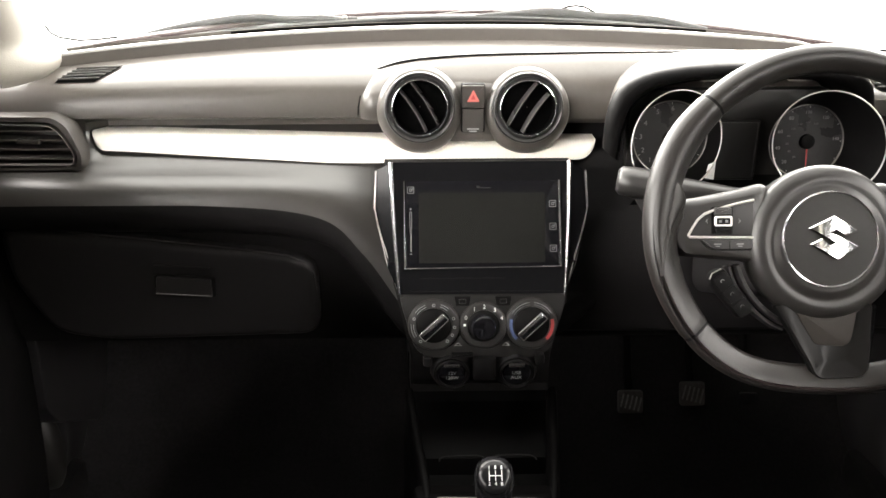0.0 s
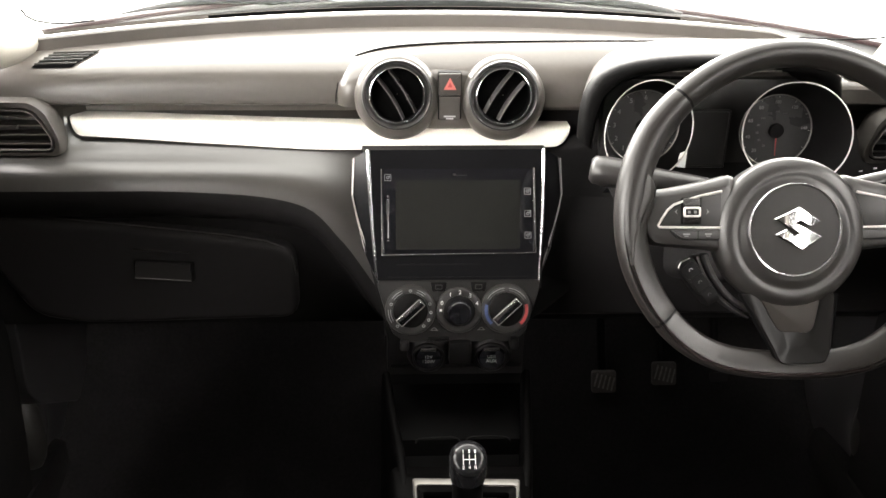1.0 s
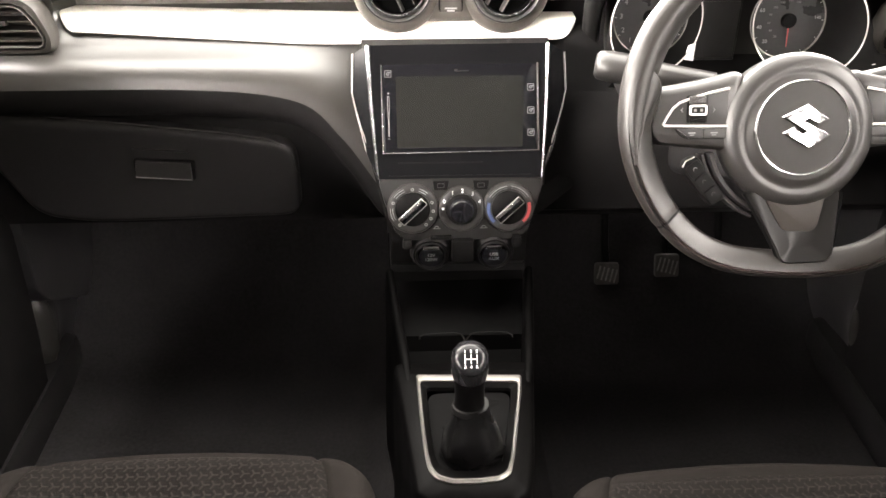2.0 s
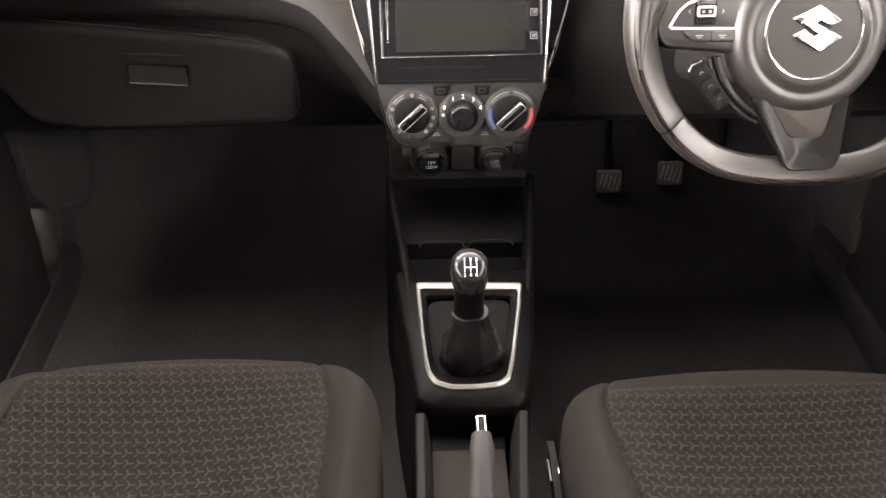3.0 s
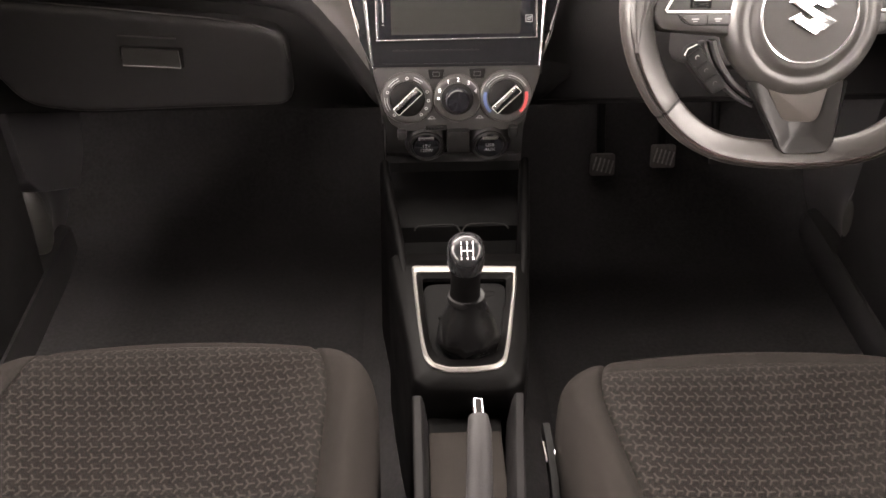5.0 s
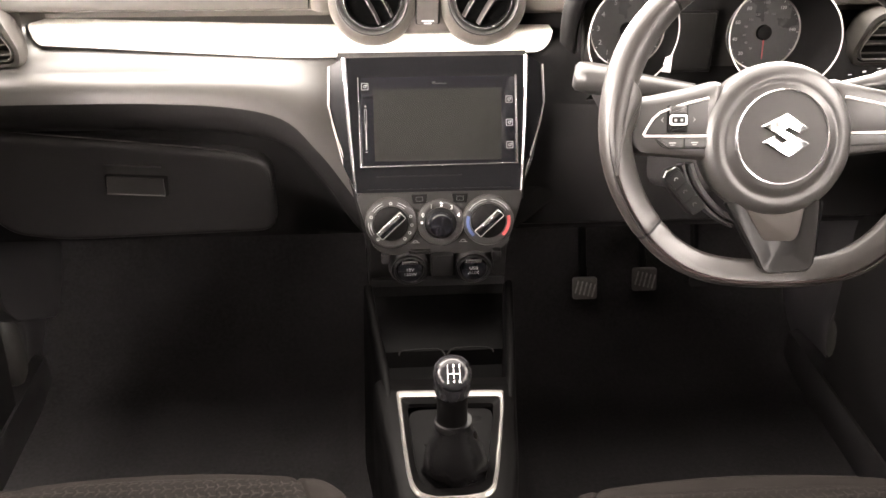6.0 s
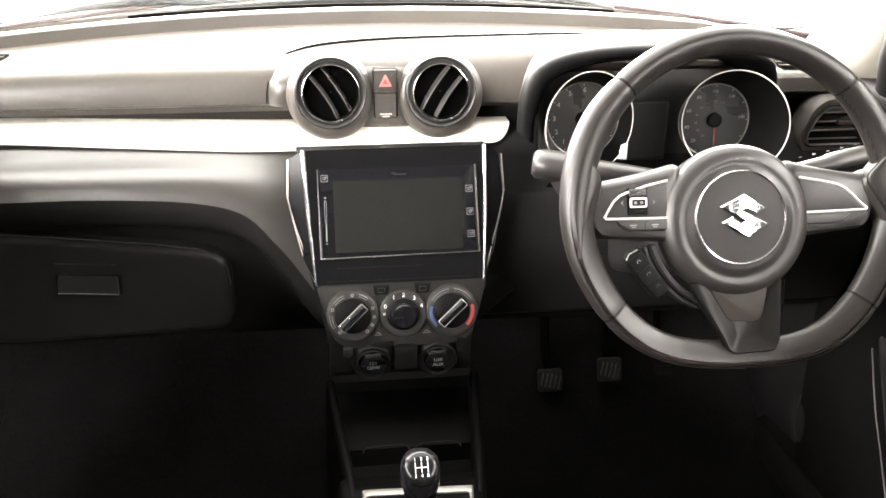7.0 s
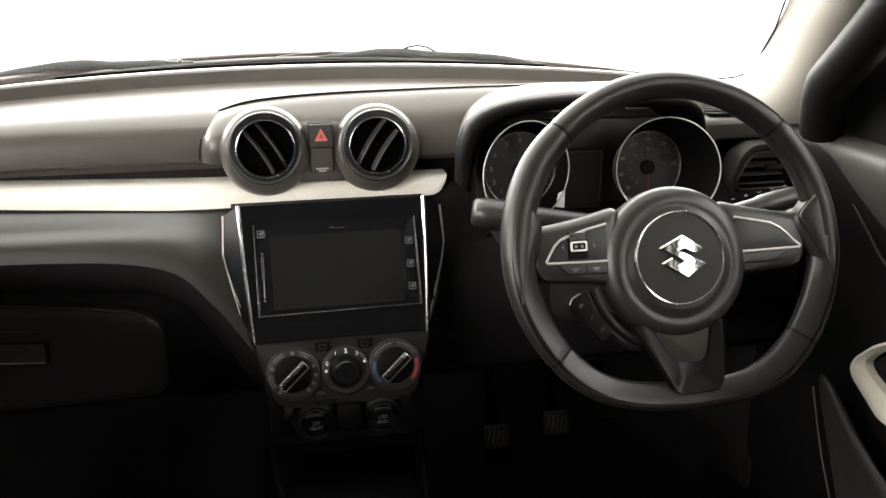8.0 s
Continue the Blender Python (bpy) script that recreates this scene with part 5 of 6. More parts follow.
part("spoke_gap", loft([[(0.0115 + (x - 0.0115) * 1.05, -0.07 + (y + 0.07) * k, z) for x, y in ring_o] for k, z in ((1.028, 0.0060), (1.034, 0.0072))] + [[(x, y, 0.0060 + (-0.07 - y) * 0.05) for x, y in ring_o]], ring=True), VOID, low)
part("spoke_insert", prism(rounded([(-0.0315, -0.074), (0.0355, -0.074), (0.0292, -0.1045), (0.0265, -0.1105), (0.0215, -0.1135), (-0.0055, -0.1122), (-0.0110, -0.1095), (-0.0145, -0.1040)][::-1], 0.003), -0.002, 0.0050, 0.0012), GREY, low, "grey upper insert")

# telephone button pod tucked under the spoke, on a curved stay
pod_m = T(-0.0925, -0.0575, -0.014, -52)
rc = part("remote_pod", prism(rounded([(-0.0290, -0.004), (-0.0215, -0.0120), (0.0290, -0.0105), (0.0320, 0.0100), (-0.0255, 0.0100)], 0.005), -0.012, 0.004, 0.003), DARK, wheel, "black telephone button pod", pod_m)
for k in range(3):
    part("button", prism(rrect(-0.0225 + 0.0172 * k, -0.0090, -0.0072 + 0.0172 * k, 0.0078, 0.003), 0.003, 0.0052, 0.0012), DARK, rc, "small black button")
    part("pictogram", arc_bar(0.0016, 0.0024, 20, 220, 0.0052, 0.0004), DIM if k == 0 else PANEL, rc, "", T(-0.0150 + 0.0172 * k, -0.0005, 0, 60))
# silver tube laid on as the glint along the pod's end
part("glint_edge", tube([(-0.0250, -0.0098, 0.0035), (-0.0285, -0.0035, 0.004), (-0.0262, 0.0070, 0.0035)], 0.0008, 6), SATIN, rc)
for r0, r1, z in ((0.0905, 0.0960, -0.006), (0.0985, 0.1030, -0.012)):
    part("pod_stay", loft([[(0.003 + r * math.cos(radians(a)), -0.006 + r * math.sin(radians(a)), q) for r, q in ((r0, z), (r0 + 0.001, z + 0.002), (r1 - 0.001, z + 0.002), (r1, z), (r1, z - 0.016), (r0, z - 0.016))] for a in range(194, 250, 4)], ring=True, cap=True), COVER, wheel, "curved black stay beside the hub", sharp=50)

# column, shroud and stalks
col = thing("steering_column", "black plastic steering column shroud", "steering column", WM)
part("shroud", loft([[(x * w, y * w - 0.012, z) for x, y in rounded([(-0.055, -0.055), (0.055, -0.055), (0.050, 0.040), (-0.050, 0.040)], 0.02)] for z, w in ((-0.035, 0.80), (-0.05, 0.95), (-0.09, 1.05), (-0.16, 1.15), (-0.24, 1.2))], ring=True, cap=True), LOWER, col, "black two-piece shroud", sharp=60)


def stalk(name, tip, base, label, grey, k):
    s = thing(name, label, "stalk", Matrix.Translation(base))
    a, b = Vector(tip) - Vector(base), Vector((0, 0, 0))
    pts = [a.lerp(b, t) for t in (0.0, 0.03, 0.12, 0.30, 0.38, 0.42, 0.7, 1.0)]
    rr = [0.0095, 0.0130, 0.0142, 0.0140, 0.0136, 0.0115, 0.0105, 0.0095]
    part("arm", tube(pts, lambda t: k * rr[min(7, int(round(t * 7)))], 20, squash=0.9), grey, s, "", sharp=50)
    return s


stL = stalk("indicator_stalk", (0.156, 0.985, 0.676), (0.290, 0.955, 0.662), "grey-black indicator stalk on the column", PANEL, 1.4)
part("lettering_dot", lathe([(0.0016, 0.0), (0.0016, 0.001), (0.0026, 0.001), (0.0026, 0.0)], 12), INK, stL, "", basis((-0.099, 0.004, 0.0215), (1, 0, 0), (0, 0.3, 1)))
stR = stalk("wiper_stalk", (0.580, 0.980, 0.676), (0.420, 0.955, 0.655), "black wiper stalk with white print", PANEL, 1.0)
for k in range(5):
    part("print_bar", rbox((0.055 + 0.017 * k, 0.001, 0.0195 + 0.001 * k), (0.0042, 0.0012, 0.0010 + 0.001 * (k % 2)), 0.0003), DIM, stR, "", pose(0, 0, 0, 0, -8, 0))

# driver's knee panel
part("knee_panel", loft([[(x, 1.10 - 0.02 * math.cos((x - 0.40) * 6), 0.60), (x, 1.075, 0.56), (x, 1.07, 0.50), (x, 1.10, 0.42), (x, 1.16, 0.385), (x, 1.30, 0.40)] for x in [0.120 + 0.535 * i / 20 for i in range(21)]]), LOWER, dashboard, "black knee panel under the wheel", DM)


# ---- centre console ----
console = thing("centre_console", "black plastic centre console with tray and silver gear surround", "centre console", Matrix.Translation((0, 0.7, 0.0)))
KM = Matrix.Translation((0, -0.7, 0))
HW = [(0.40, 0.058), (0.55, 0.058), (0.617, 0.064), (0.697, 0.0705), (0.821, 0.0815), (0.934, 0.0945), (1.02, 0.104), (1.10, 0.110)]


EDGE = {-1: [(0.70, 0.0690), (0.80, 0.0745), (0.86, 0.0795), (0.934, 0.0890), (1.02, 0.0995), (1.10, 0.107)],
        1: [(0.70, 0.0622), (0.80, 0.0778), (0.86, 0.0865), (0.934, 0.0950), (1.02, 0.104), (1.10, 0.110)]}
RISE = [(0.70, 0.326), (0.75, 0.338), (0.80, 0.348), (0.86, 0.356), (0.94, 0.362), (1.02, 0.375), (1.10, 0.39)]


def console_sides():
    for s in (-1, 1):
        secs = []
        for i in range(43):
            y = 0.70 + 0.32 * i / 42
            w, z = spline(EDGE[s], y), spline(RISE, y)
            secs.append([(s * (w + 0.010), y, 0.02), (s * (w + 0.005), y, 0.20), (s * (w + 0.001), y, z - 0.025), (s * w, y, z - 0.006), (s * (w - 0.003), y, z),
                         (s * (w - 0.008), y, z + 0.0008), (s * (w - 0.0115), y, z - 0.003), (s * (w - 0.013), y, z - 0.02), (s * (w - 0.013), y, 0.27)])
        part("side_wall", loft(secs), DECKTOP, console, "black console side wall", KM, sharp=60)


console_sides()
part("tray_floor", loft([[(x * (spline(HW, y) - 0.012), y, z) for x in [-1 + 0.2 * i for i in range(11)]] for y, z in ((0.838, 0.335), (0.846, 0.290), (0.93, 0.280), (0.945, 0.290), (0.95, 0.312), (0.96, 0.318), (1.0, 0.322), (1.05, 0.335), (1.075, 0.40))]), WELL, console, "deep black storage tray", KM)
for pts in ([(-0.055, 0.926), (-0.0545, 0.932), (-0.050, 0.9365), (-0.030, 0.938), (-0.006, 0.938), (0.001, 0.934), (0.004, 0.926), (0.005, 0.918)],
            [(0.0065, 0.918), (0.0085, 0.927), (0.013, 0.935), (0.020, 0.938), (0.048, 0.938), (0.062, 0.936), (0.067, 0.931), (0.068, 0.925)]):
    part("tray_lip", tube([(x, y, 0.3245 + 0.0015 * math.sin(9 * x)) for x, y in pts], 0.0011, 8), DARK, console, "thin raised tray lip", KM)
# gear plate: rounded black deck, silver frame, stepped recess
GP = basis((0, 0.742, 0.3495), (1, 0, 0), (0, 1, 0.03))


FRAME = [(-0.0602, 0.819), (-0.0586, 0.785), (-0.0559, 0.737), (-0.0523, 0.692), (-0.0491, 0.671), (-0.0423, 0.657), (-0.025, 0.6495),
         (0.005, 0.6495), (0.0281, 0.6525), (0.0378, 0.661), (0.0446, 0.689), (0.0527, 0.733), (0.0613, 0.781), (0.0654, 0.814)]
DECK = [(-0.0875, 0.848), (-0.0855, 0.826), (-0.079, 0.768), (-0.0719, 0.710), (-0.066, 0.665), (-0.0632, 0.643), (-0.0488, 0.630),
        (0.003, 0.625), (0.0408, 0.627), (0.0553, 0.638), (0.060, 0.660), (0.0688, 0.705), (0.076, 0.768), (0.0845, 0.845)]


def inset(k, y0, y1):
    """The tapered frame outline drawn in: k across, y0 to y1 along."""
    return rounded([(-0.0025 + (x + 0.0025) * k, y0 + (y - 0.6495) / 0.1675 * (y1 - y0) - 0.742) for x, y in FRAME], 0.005, 3)


def grown(d):
    out = []
    for x, y in DECK:
        v = Vector((x, (y - 0.742) * 0.5)).normalized()
        out.append((x + v.x * d, y - 0.742 + v.y * d))
    return rounded(out, 0.005, 3)


o1, m1, i1 = inset(1.0, 0.6495, 0.817), inset(0.963, 0.6518, 0.8115), inset(0.922, 0.6548, 0.8060)
i2, i3 = inset(0.800, 0.6710, 0.8000), inset(0.785, 0.6725, 0.7985)
rings = [(grown(0.010), -0.33), (grown(0.004), -0.15), (grown(0.001), -0.030), (grown(0.000), -0.015), (grown(-0.0025), -0.0068), (grown(-0.006), -0.0025), (o1, 0.0)]
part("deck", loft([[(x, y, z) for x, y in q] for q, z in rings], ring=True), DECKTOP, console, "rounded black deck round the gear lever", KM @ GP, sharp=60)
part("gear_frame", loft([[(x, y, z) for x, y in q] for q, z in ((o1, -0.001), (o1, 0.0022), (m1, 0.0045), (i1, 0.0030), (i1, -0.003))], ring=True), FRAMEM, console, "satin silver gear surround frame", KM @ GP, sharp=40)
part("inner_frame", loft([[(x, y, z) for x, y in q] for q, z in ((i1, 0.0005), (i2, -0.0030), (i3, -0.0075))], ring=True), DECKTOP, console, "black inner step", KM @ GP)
skirt = []
for k in range(15):
    f = 1.0 - 0.9 * k / 14
    row = []
    for i in range(96):
        an = 2 * math.pi * i / 96
        ca, sa = math.cos(an), math.sin(an)
        r = (abs(ca / 0.0420) ** 8 + abs(sa / 0.0650) ** 8) ** -0.125
        y = r * sa
        x = r * ca * (1 + 0.21 * y / 0.066) - 0.002 + 0.004 * y / 0.066
        fold = 0.6 * math.sin(4 * an + 5.0 * f) + 0.5 * math.sin(7 * an - 9.0 * f) + 0.6 * math.sin(12 * an + 9 * f) + 0.5 * math.sin(15 * f + 2 * an)
        row.append((x * f, (y - 0.0098) * f - 0.018 * (1 - f), -0.009 - 0.004 * min(1, k / 3) + 0.0034 * fold * min(1, k / 4)))
    skirt.append(row)
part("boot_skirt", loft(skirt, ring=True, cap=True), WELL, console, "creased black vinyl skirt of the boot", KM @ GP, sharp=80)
for s, xa, lean in ((-1, 0.0630, 0.0), (1, 0.0510, 0.10)):
    # s: outward; a flat top outside, a long dark bevel towards the brake
    secs = []
    for i in range(25):
        y = 0.614 - 0.374 * i / 24
        x0 = xa - lean * (0.610 - y)
        top = 0.3485 + 0.004 * max(0.0, 1 - i / 4) ** 2
        secs.append([(s * x, y, z) for x, z in ((x0, 0.05), (x0, top - 0.004), (x0 - 0.0010, top - 0.001), (x0 - 0.0025, top), (x0 - 0.0085, top), (x0 - 0.0100, top - 0.0018), (x0 - 0.0125, top - 0.012), (x0 - 0.0160, top - 0.045), (x0 - 0.0160, 0.05))])
    part("rail", loft(secs, ring=True, cap=True), RAIL, console, "dull black side rail", KM, sharp=40)
part("well_floor", rbox((-0.009, 0.43, 0.300), (0.076, 0.350, 0.012), 0.003), WELLFLOOR, console, "grey-brown handbrake well floor", KM)
part("well_step", rbox((-0.008, 0.622, 0.285), (0.078, 0.030, 0.030), 0.006), WELL, console, "", KM)

# gear lever
lever = thing("gear_lever", "black gear lever with glossy knob and leather boot", "gear lever", Matrix.Translation((-0.001, 0.700, 0.322)))
boot_secs = []
for k, (h, r, sq) in enumerate(((0.000, 0.041, 1.28), (0.004, 0.0405, 1.24), (0.009, 0.0385, 1.15), (0.013, 0.0365, 1.08), (0.019, 0.0350, 1.04), (0.026, 0.0340, 1.0), (0.034, 0.0325, 1.0), (0.042, 0.0300, 1.0), (0.050, 0.0265, 1.0), (0.058, 0.0225, 1.0), (0.066, 0.0190, 1.0), (0.072, 0.0175, 1.0), (0.076, 0.0172, 1.0))):
    ring = []
    for i in range(72):
        a = 2 * math.pi * i / 72
        fold = 1 + (0.06 * math.sin(3 * a + 0.5 * k) + 0.045 * math.sin(5 * a - 0.9 * k) + 0.035 * math.sin(9 * a + 0.8 * k)) * max(0.0, 1 - h / 0.066)
        ring.append((r * fold * math.cos(a), r * fold * sq * math.sin(a) - 0.002 + 0.12 * h + 0.022 * max(0.0, 1 - h / 0.03), h * 1.10))
    boot_secs.append(ring)
part("boot", loft(boot_secs, ring=True, cap=True), BOOT, lever, "creased black vinyl boot", sharp=70)
LM = basis((-0.003, 0.008, 0.078), (1, 0, 0), (0, 1, -0.12))
part("collar", lathe([(0.0185, -0.004), (0.0190, 0.0), (0.0182, 0.003), (0.0165, 0.004)], 32), DARK, lever, "thin collar ring", LM)
part("neck", lathe([(0.0168, 0.0), (0.0158, 0.010), (0.0156, 0.022), (0.0162, 0.032), (0.0174, 0.039)], 32), DECKTOP, lever, "black plastic neck", LM)
part("knob", lathe([(0.0172, 0.036), (0.0188, 0.043), (0.0200, 0.052), (0.0196, 0.061), (0.0178, 0.068), (0.0140, 0.0728), (0.0070, 0.0752), (0.0005, 0.0756)], 40), KNOB, lever, "black rounded knob", LM)
KT = LM @ basis((0, -0.0134, 0.0656), (1, 0, 0), (0, 0.66, 0.75))
cap = part("knob_cap", lathe([(0.0168, -0.004), (0.0163, 0.0008), (0.0142, 0.0030), (0.0100, 0.0044), (0.005, 0.0051), (0.0005, 0.0053)], 40), KNOB, lever, "glossy domed knob cap", KT)
for x in (-0.0060, 0.0, 0.0060):
    part("gate_line", rbox((x, 0, 0.0054), (0.0006, 0.0098, 0.0012), 0), INK, cap)
part("gate_line", rbox((0, 0, 0.0054), (0.0120, 0.0006, 0.0012), 0), INK, cap)
for x, a, b in ((-0.0060, "1", "2"), (0.0, "3", "4"), (0.0060, "5", "R")):
    lettering(a, 0.0046, INK, cap, pose(x, 0.0078, 0.0054 - abs(x) * 0.08, -10, 0, 0), deep=0.0006)
    lettering(b, 0.0046, INK, cap, pose(x, -0.0078, 0.0054 - abs(x) * 0.08, 10, 0, 0), deep=0.0006)

# handbrake
hb = thing("handbrake", "black handbrake lever with silver release button", "handbrake", Matrix.Translation((-0.006, 0.444, 0.32)))
path = [(0.003, 0.092, 0.088), (0.003, 0.080, 0.086), (0.002, 0.06, 0.079), (0.0, 0.03, 0.068), (-0.004, -0.02, 0.050), (-0.008, -0.08, 0.030), (-0.010, -0.14, 0.012)]
rr = [0.0092, 0.0108, 0.0112, 0.0118, 0.0120, 0.0118, 0.0105]
part("grip", tube(path, lambda t: rr[min(6, int(round(t * 6)))], 16), LOWER, hb, "worn grey-black plastic grip", sharp=60)
part("button", rbox((0.0035, 0.1005, 0.0895), (0.0100, 0.020, 0.0105), 0.003, 3), CHROME, hb, "silver release button")
part("button_face", rbox((0.0035, 0.1000, 0.0950), (0.0064, 0.016, 0.0016), 0.0005), BOLSTER, hb, "grey button face")
part("gaiter", lathe([(0.030, -0.02), (0.027, 0.0), (0.018, 0.02), (0.012, 0.034)], 24, 0.8, 1.3), BOOT, hb, "", T(-0.010, -0.13, -0.006))


# ---- seats ----
def seat(cx, yf, plain, slant, name_label):
    st = thing("front_seat", name_label, "car seat", Matrix.Translation((cx, 0.35, 0.0)), "front seats")
    W, top = 0.212, 0.368
    seam = 0.160
    def surf(u, v):
        """u across -1..1, v along 0 (rear) .. 1 (front bottom)."""
        L1 = yf - 0.05
        r = 0.062
        s = v * (L1 + r * 1.57 + 0.12)
        if s < L1:
            y, d = 0.05 + s, 0.0
        elif s < L1 + r * 1.57:
            a = (s - L1) / r
            y, d = yf + r * math.sin(a), r * (1 - math.cos(a))
        else:
            y, d = yf + r - 0.02 * (s - L1 - r * 1.57) / 0.12, r + (s - L1 - r * 1.57)
        fr = max(0.0, (y - (yf - 0.06)) / 0.122)
        w = W - 0.030 * fr ** 2
        au = abs(u)
        edge = 0.80
        if au < edge:
            x, e = au / edge * (w - 0.035), 0.0
        else:
            a = (au - edge) / (1 - edge) * 2.3
            if a < 1.57:
                x, e = w - 0.035 + 0.035 * math.sin(a), 0.035 * (1 - math.cos(a))
            else:
                x, e = w - 0.004 * (a - 1.57), 0.035 + 0.16 * (a - 1.57)
        bol = 0.013 * math.exp(-((x - 0.187) / 0.016) ** 2) * max(0.0, 1 - fr * 1.4)
        dish = -0.010 * (1 - min(1, x / 0.15) ** 2) * max(0, 1 - fr * 1.2)
        crown = 0.008 * (1 - (x / w) ** 2) * fr
        z = top + bol + dish - max(d, 0) - e * (1 if d < 0.02 else max(0.3, 1 - d * 4))
        x -= slant * min(0.30, max(0.0, yf - y)) * math.exp(-((x - 0.16) / 0.04) ** 2)  # the side bolsters widen towards the rear
        return Vector((math.copysign(x, u), y + crown - 0.014 * (x / w) ** 2 * fr - 0.35, z))
    nu, nv = 128, 60
    grid = [[surf(-1 + 2 * i / nu, j / nv) for i in range(nu + 1)] for j in range(nv + 1)]
    us = [i for i in range(nu + 1) if abs(grid[nv * 3 // 5][i].x) <= seam]
    a, b = us[0], us[-1]
    def sub(i0, i1, lift, j0=0, j1=nv):
        secs = []
        for j in range(j0, j1 + 1):
            pts = []
            for i in range(i0, i1 + 1):
                q = grid[j][i].copy()
                e = min(1.0, min(i - i0, i1 - i) / 1.5, (j - j0 if j0 else 9) / 1.0, (j1 - j if j1 < nv else 9) / 1.0)
                q.z += lift * e - 0.004 * (1 - e)
                pts.append(q)
            secs.append(pts)
        return loft(secs)
    jf = min(j for j in range(nv) if grid[j][nu // 2].y + 0.35 > yf + plain)
    part("cushion_centre", sub(a, b, 0.001, 0, jf), CLOTH, st, "dark star-patterned cloth seat centre", sharp=80)
    part("cushion_front", sub(a, b, 0.001, jf, nv), BOLSTER, st, "plain charcoal front edge of the cushion", sharp=80)
    part("cushion_bolster", sub(0, a, 0.0), BOLSTER, st, "plain charcoal side bolster", sharp=80)
    part("cushion_bolster", sub(b, nu, 0.0), BOLSTER, st, "plain charcoal side bolster", sharp=80)
    part("seat_base", rbox((0, -0.03, 0.17), (0.36, 0.46, 0.16), 0.03, 3), DARK, st, "black seat base and runners")
    # backrest and head restraint
    secs = []
    for k in range(15):
        t = k / 14
        z, y = 0.36 + 0.52 * t, -0.26 - 0.16 * t
        w = 0.215 + 0.015 * math.sin(math.pi * t) - 0.075 * t ** 3
        ring = []
        for i in range(36):
            an = 2 * math.pi * i / 36
            c, s_ = math.cos(an), math.sin(an)
            x = w * math.copysign(abs(c) ** 0.5, c)
            d = 0.065 * math.copysign(abs(s_) ** 0.6, s_) * (1 - 0.35 * t)
            if s_ > 0:
                d += 0.030 * (abs(x) / w) ** 4 - 0.010
            ring.append((x, y + d, z))
        secs.append(ring)
    part("backrest", loft(secs, ring=True, cap=True), CLOTH, st, "dark cloth backrest", sharp=70)
    part("head_restraint", rbox((0, -0.44, 0.985), (0.25, 0.09, 0.17), 0.04, 4), BOLSTER, st, "charcoal cloth head restraint", sharp=70)
    for x in (-0.06, 0.06):
        part("post", tube([(x, -0.43, 0.86), (x, -0.435, 0.92)], 0.006, 10), CHROME, st, "steel head restraint post")


seat(-0.308, 0.650, 0.036, 0.03, "passenger seat in dark star-patterned cloth with plain bolsters")
seat(0.290, 0.613, 0.016, 0.15, "driver's seat in dark star-patterned cloth with plain bolsters")

# belt buckle between driver's seat and console
bk = thing("seat_belt_buckle", "black seat belt buckle strap with a metal edge", "belt buckle", Matrix.Translation((0.072, 0.55, 0.22)))
part("strap", loft([[(x - 0.004, y, z), (x - 0.003, y, z + 0.002), (x + 0.004, y, z + 0.002), (x + 0.005, y, z), (x + 0.004, y, z - 0.012), (x - 0.004, y, z - 0.012)] for x, y, z in ((0.0055, 0.068, 0.078), (0.0055, 0.05, 0.080), (0.0045, 0.0, 0.080), (0.0015, -0.06, 0.072), (0.0, -0.14, 0.03), (0.0, -0.20, -0.08))], ring=True, cap=True), DARK, bk, "dark webbing strap", sharp=40)
part("metal_edge", tube([(-0.0005, 0.042, 0.0815), (-0.0002, 0.030, 0.0818), (0.0, 0.016, 0.0816)], 0.0010, 8), BEZEL, bk, "thin bright metal edge")
# the glint beside the strap is added as a chrome block
part("buckle_glint", rbox((0.0095, 0.028, 0.080), (0.0022, 0.007, 0.004), 0.0008), CHROME, bk, "small chrome block for the glint beside the strap")


# ---- pedals ----
def pedal(name, c, w, h, label, n=5, rubber=PEDAL):
    p = thing(name, label, "pedal", basis(c, (1, 0, 0), (0, 0.35, 1)), "foot pedals")
    part("pad", prism(rrect(-w / 2, -h / 2, w / 2, h / 2, 0.006), 0.0, 0.010, 0.003), rubber, p, "rubber pedal pad")
    for k in range(n):
        x = -w * 0.36 + w * 0.72 * k / (n - 1)
        part("rib", rbox((x, 0.0, 0.0110), (0.0030, h * 0.62, 0.003), 0.001, 1), RIB, p, "", pose(0, 0, 0, 0, 0, -14))
    part("arm", tube([(0, 0, 0.0), (0.0, 0.05, -0.02), (0.0, 0.16, -0.03), (0, 0.30, -0.02)], 0.008, 10), DARK, p, "black steel pedal arm")


pedal("clutch_pedal", (0.3035, 1.392, 0.119), 0.046, 0.042, "clutch pedal with worn ribbed rubber pad")
pedal("brake_pedal", (0.4190, 1.400, 0.130), 0.046, 0.044, "brake pedal with worn ribbed rubber pad")
pedal("accelerator_pedal", (0.5290, 1.402, 0.090), 0.036, 0.070, "tall smooth black accelerator pedal", 0, RUBBER)


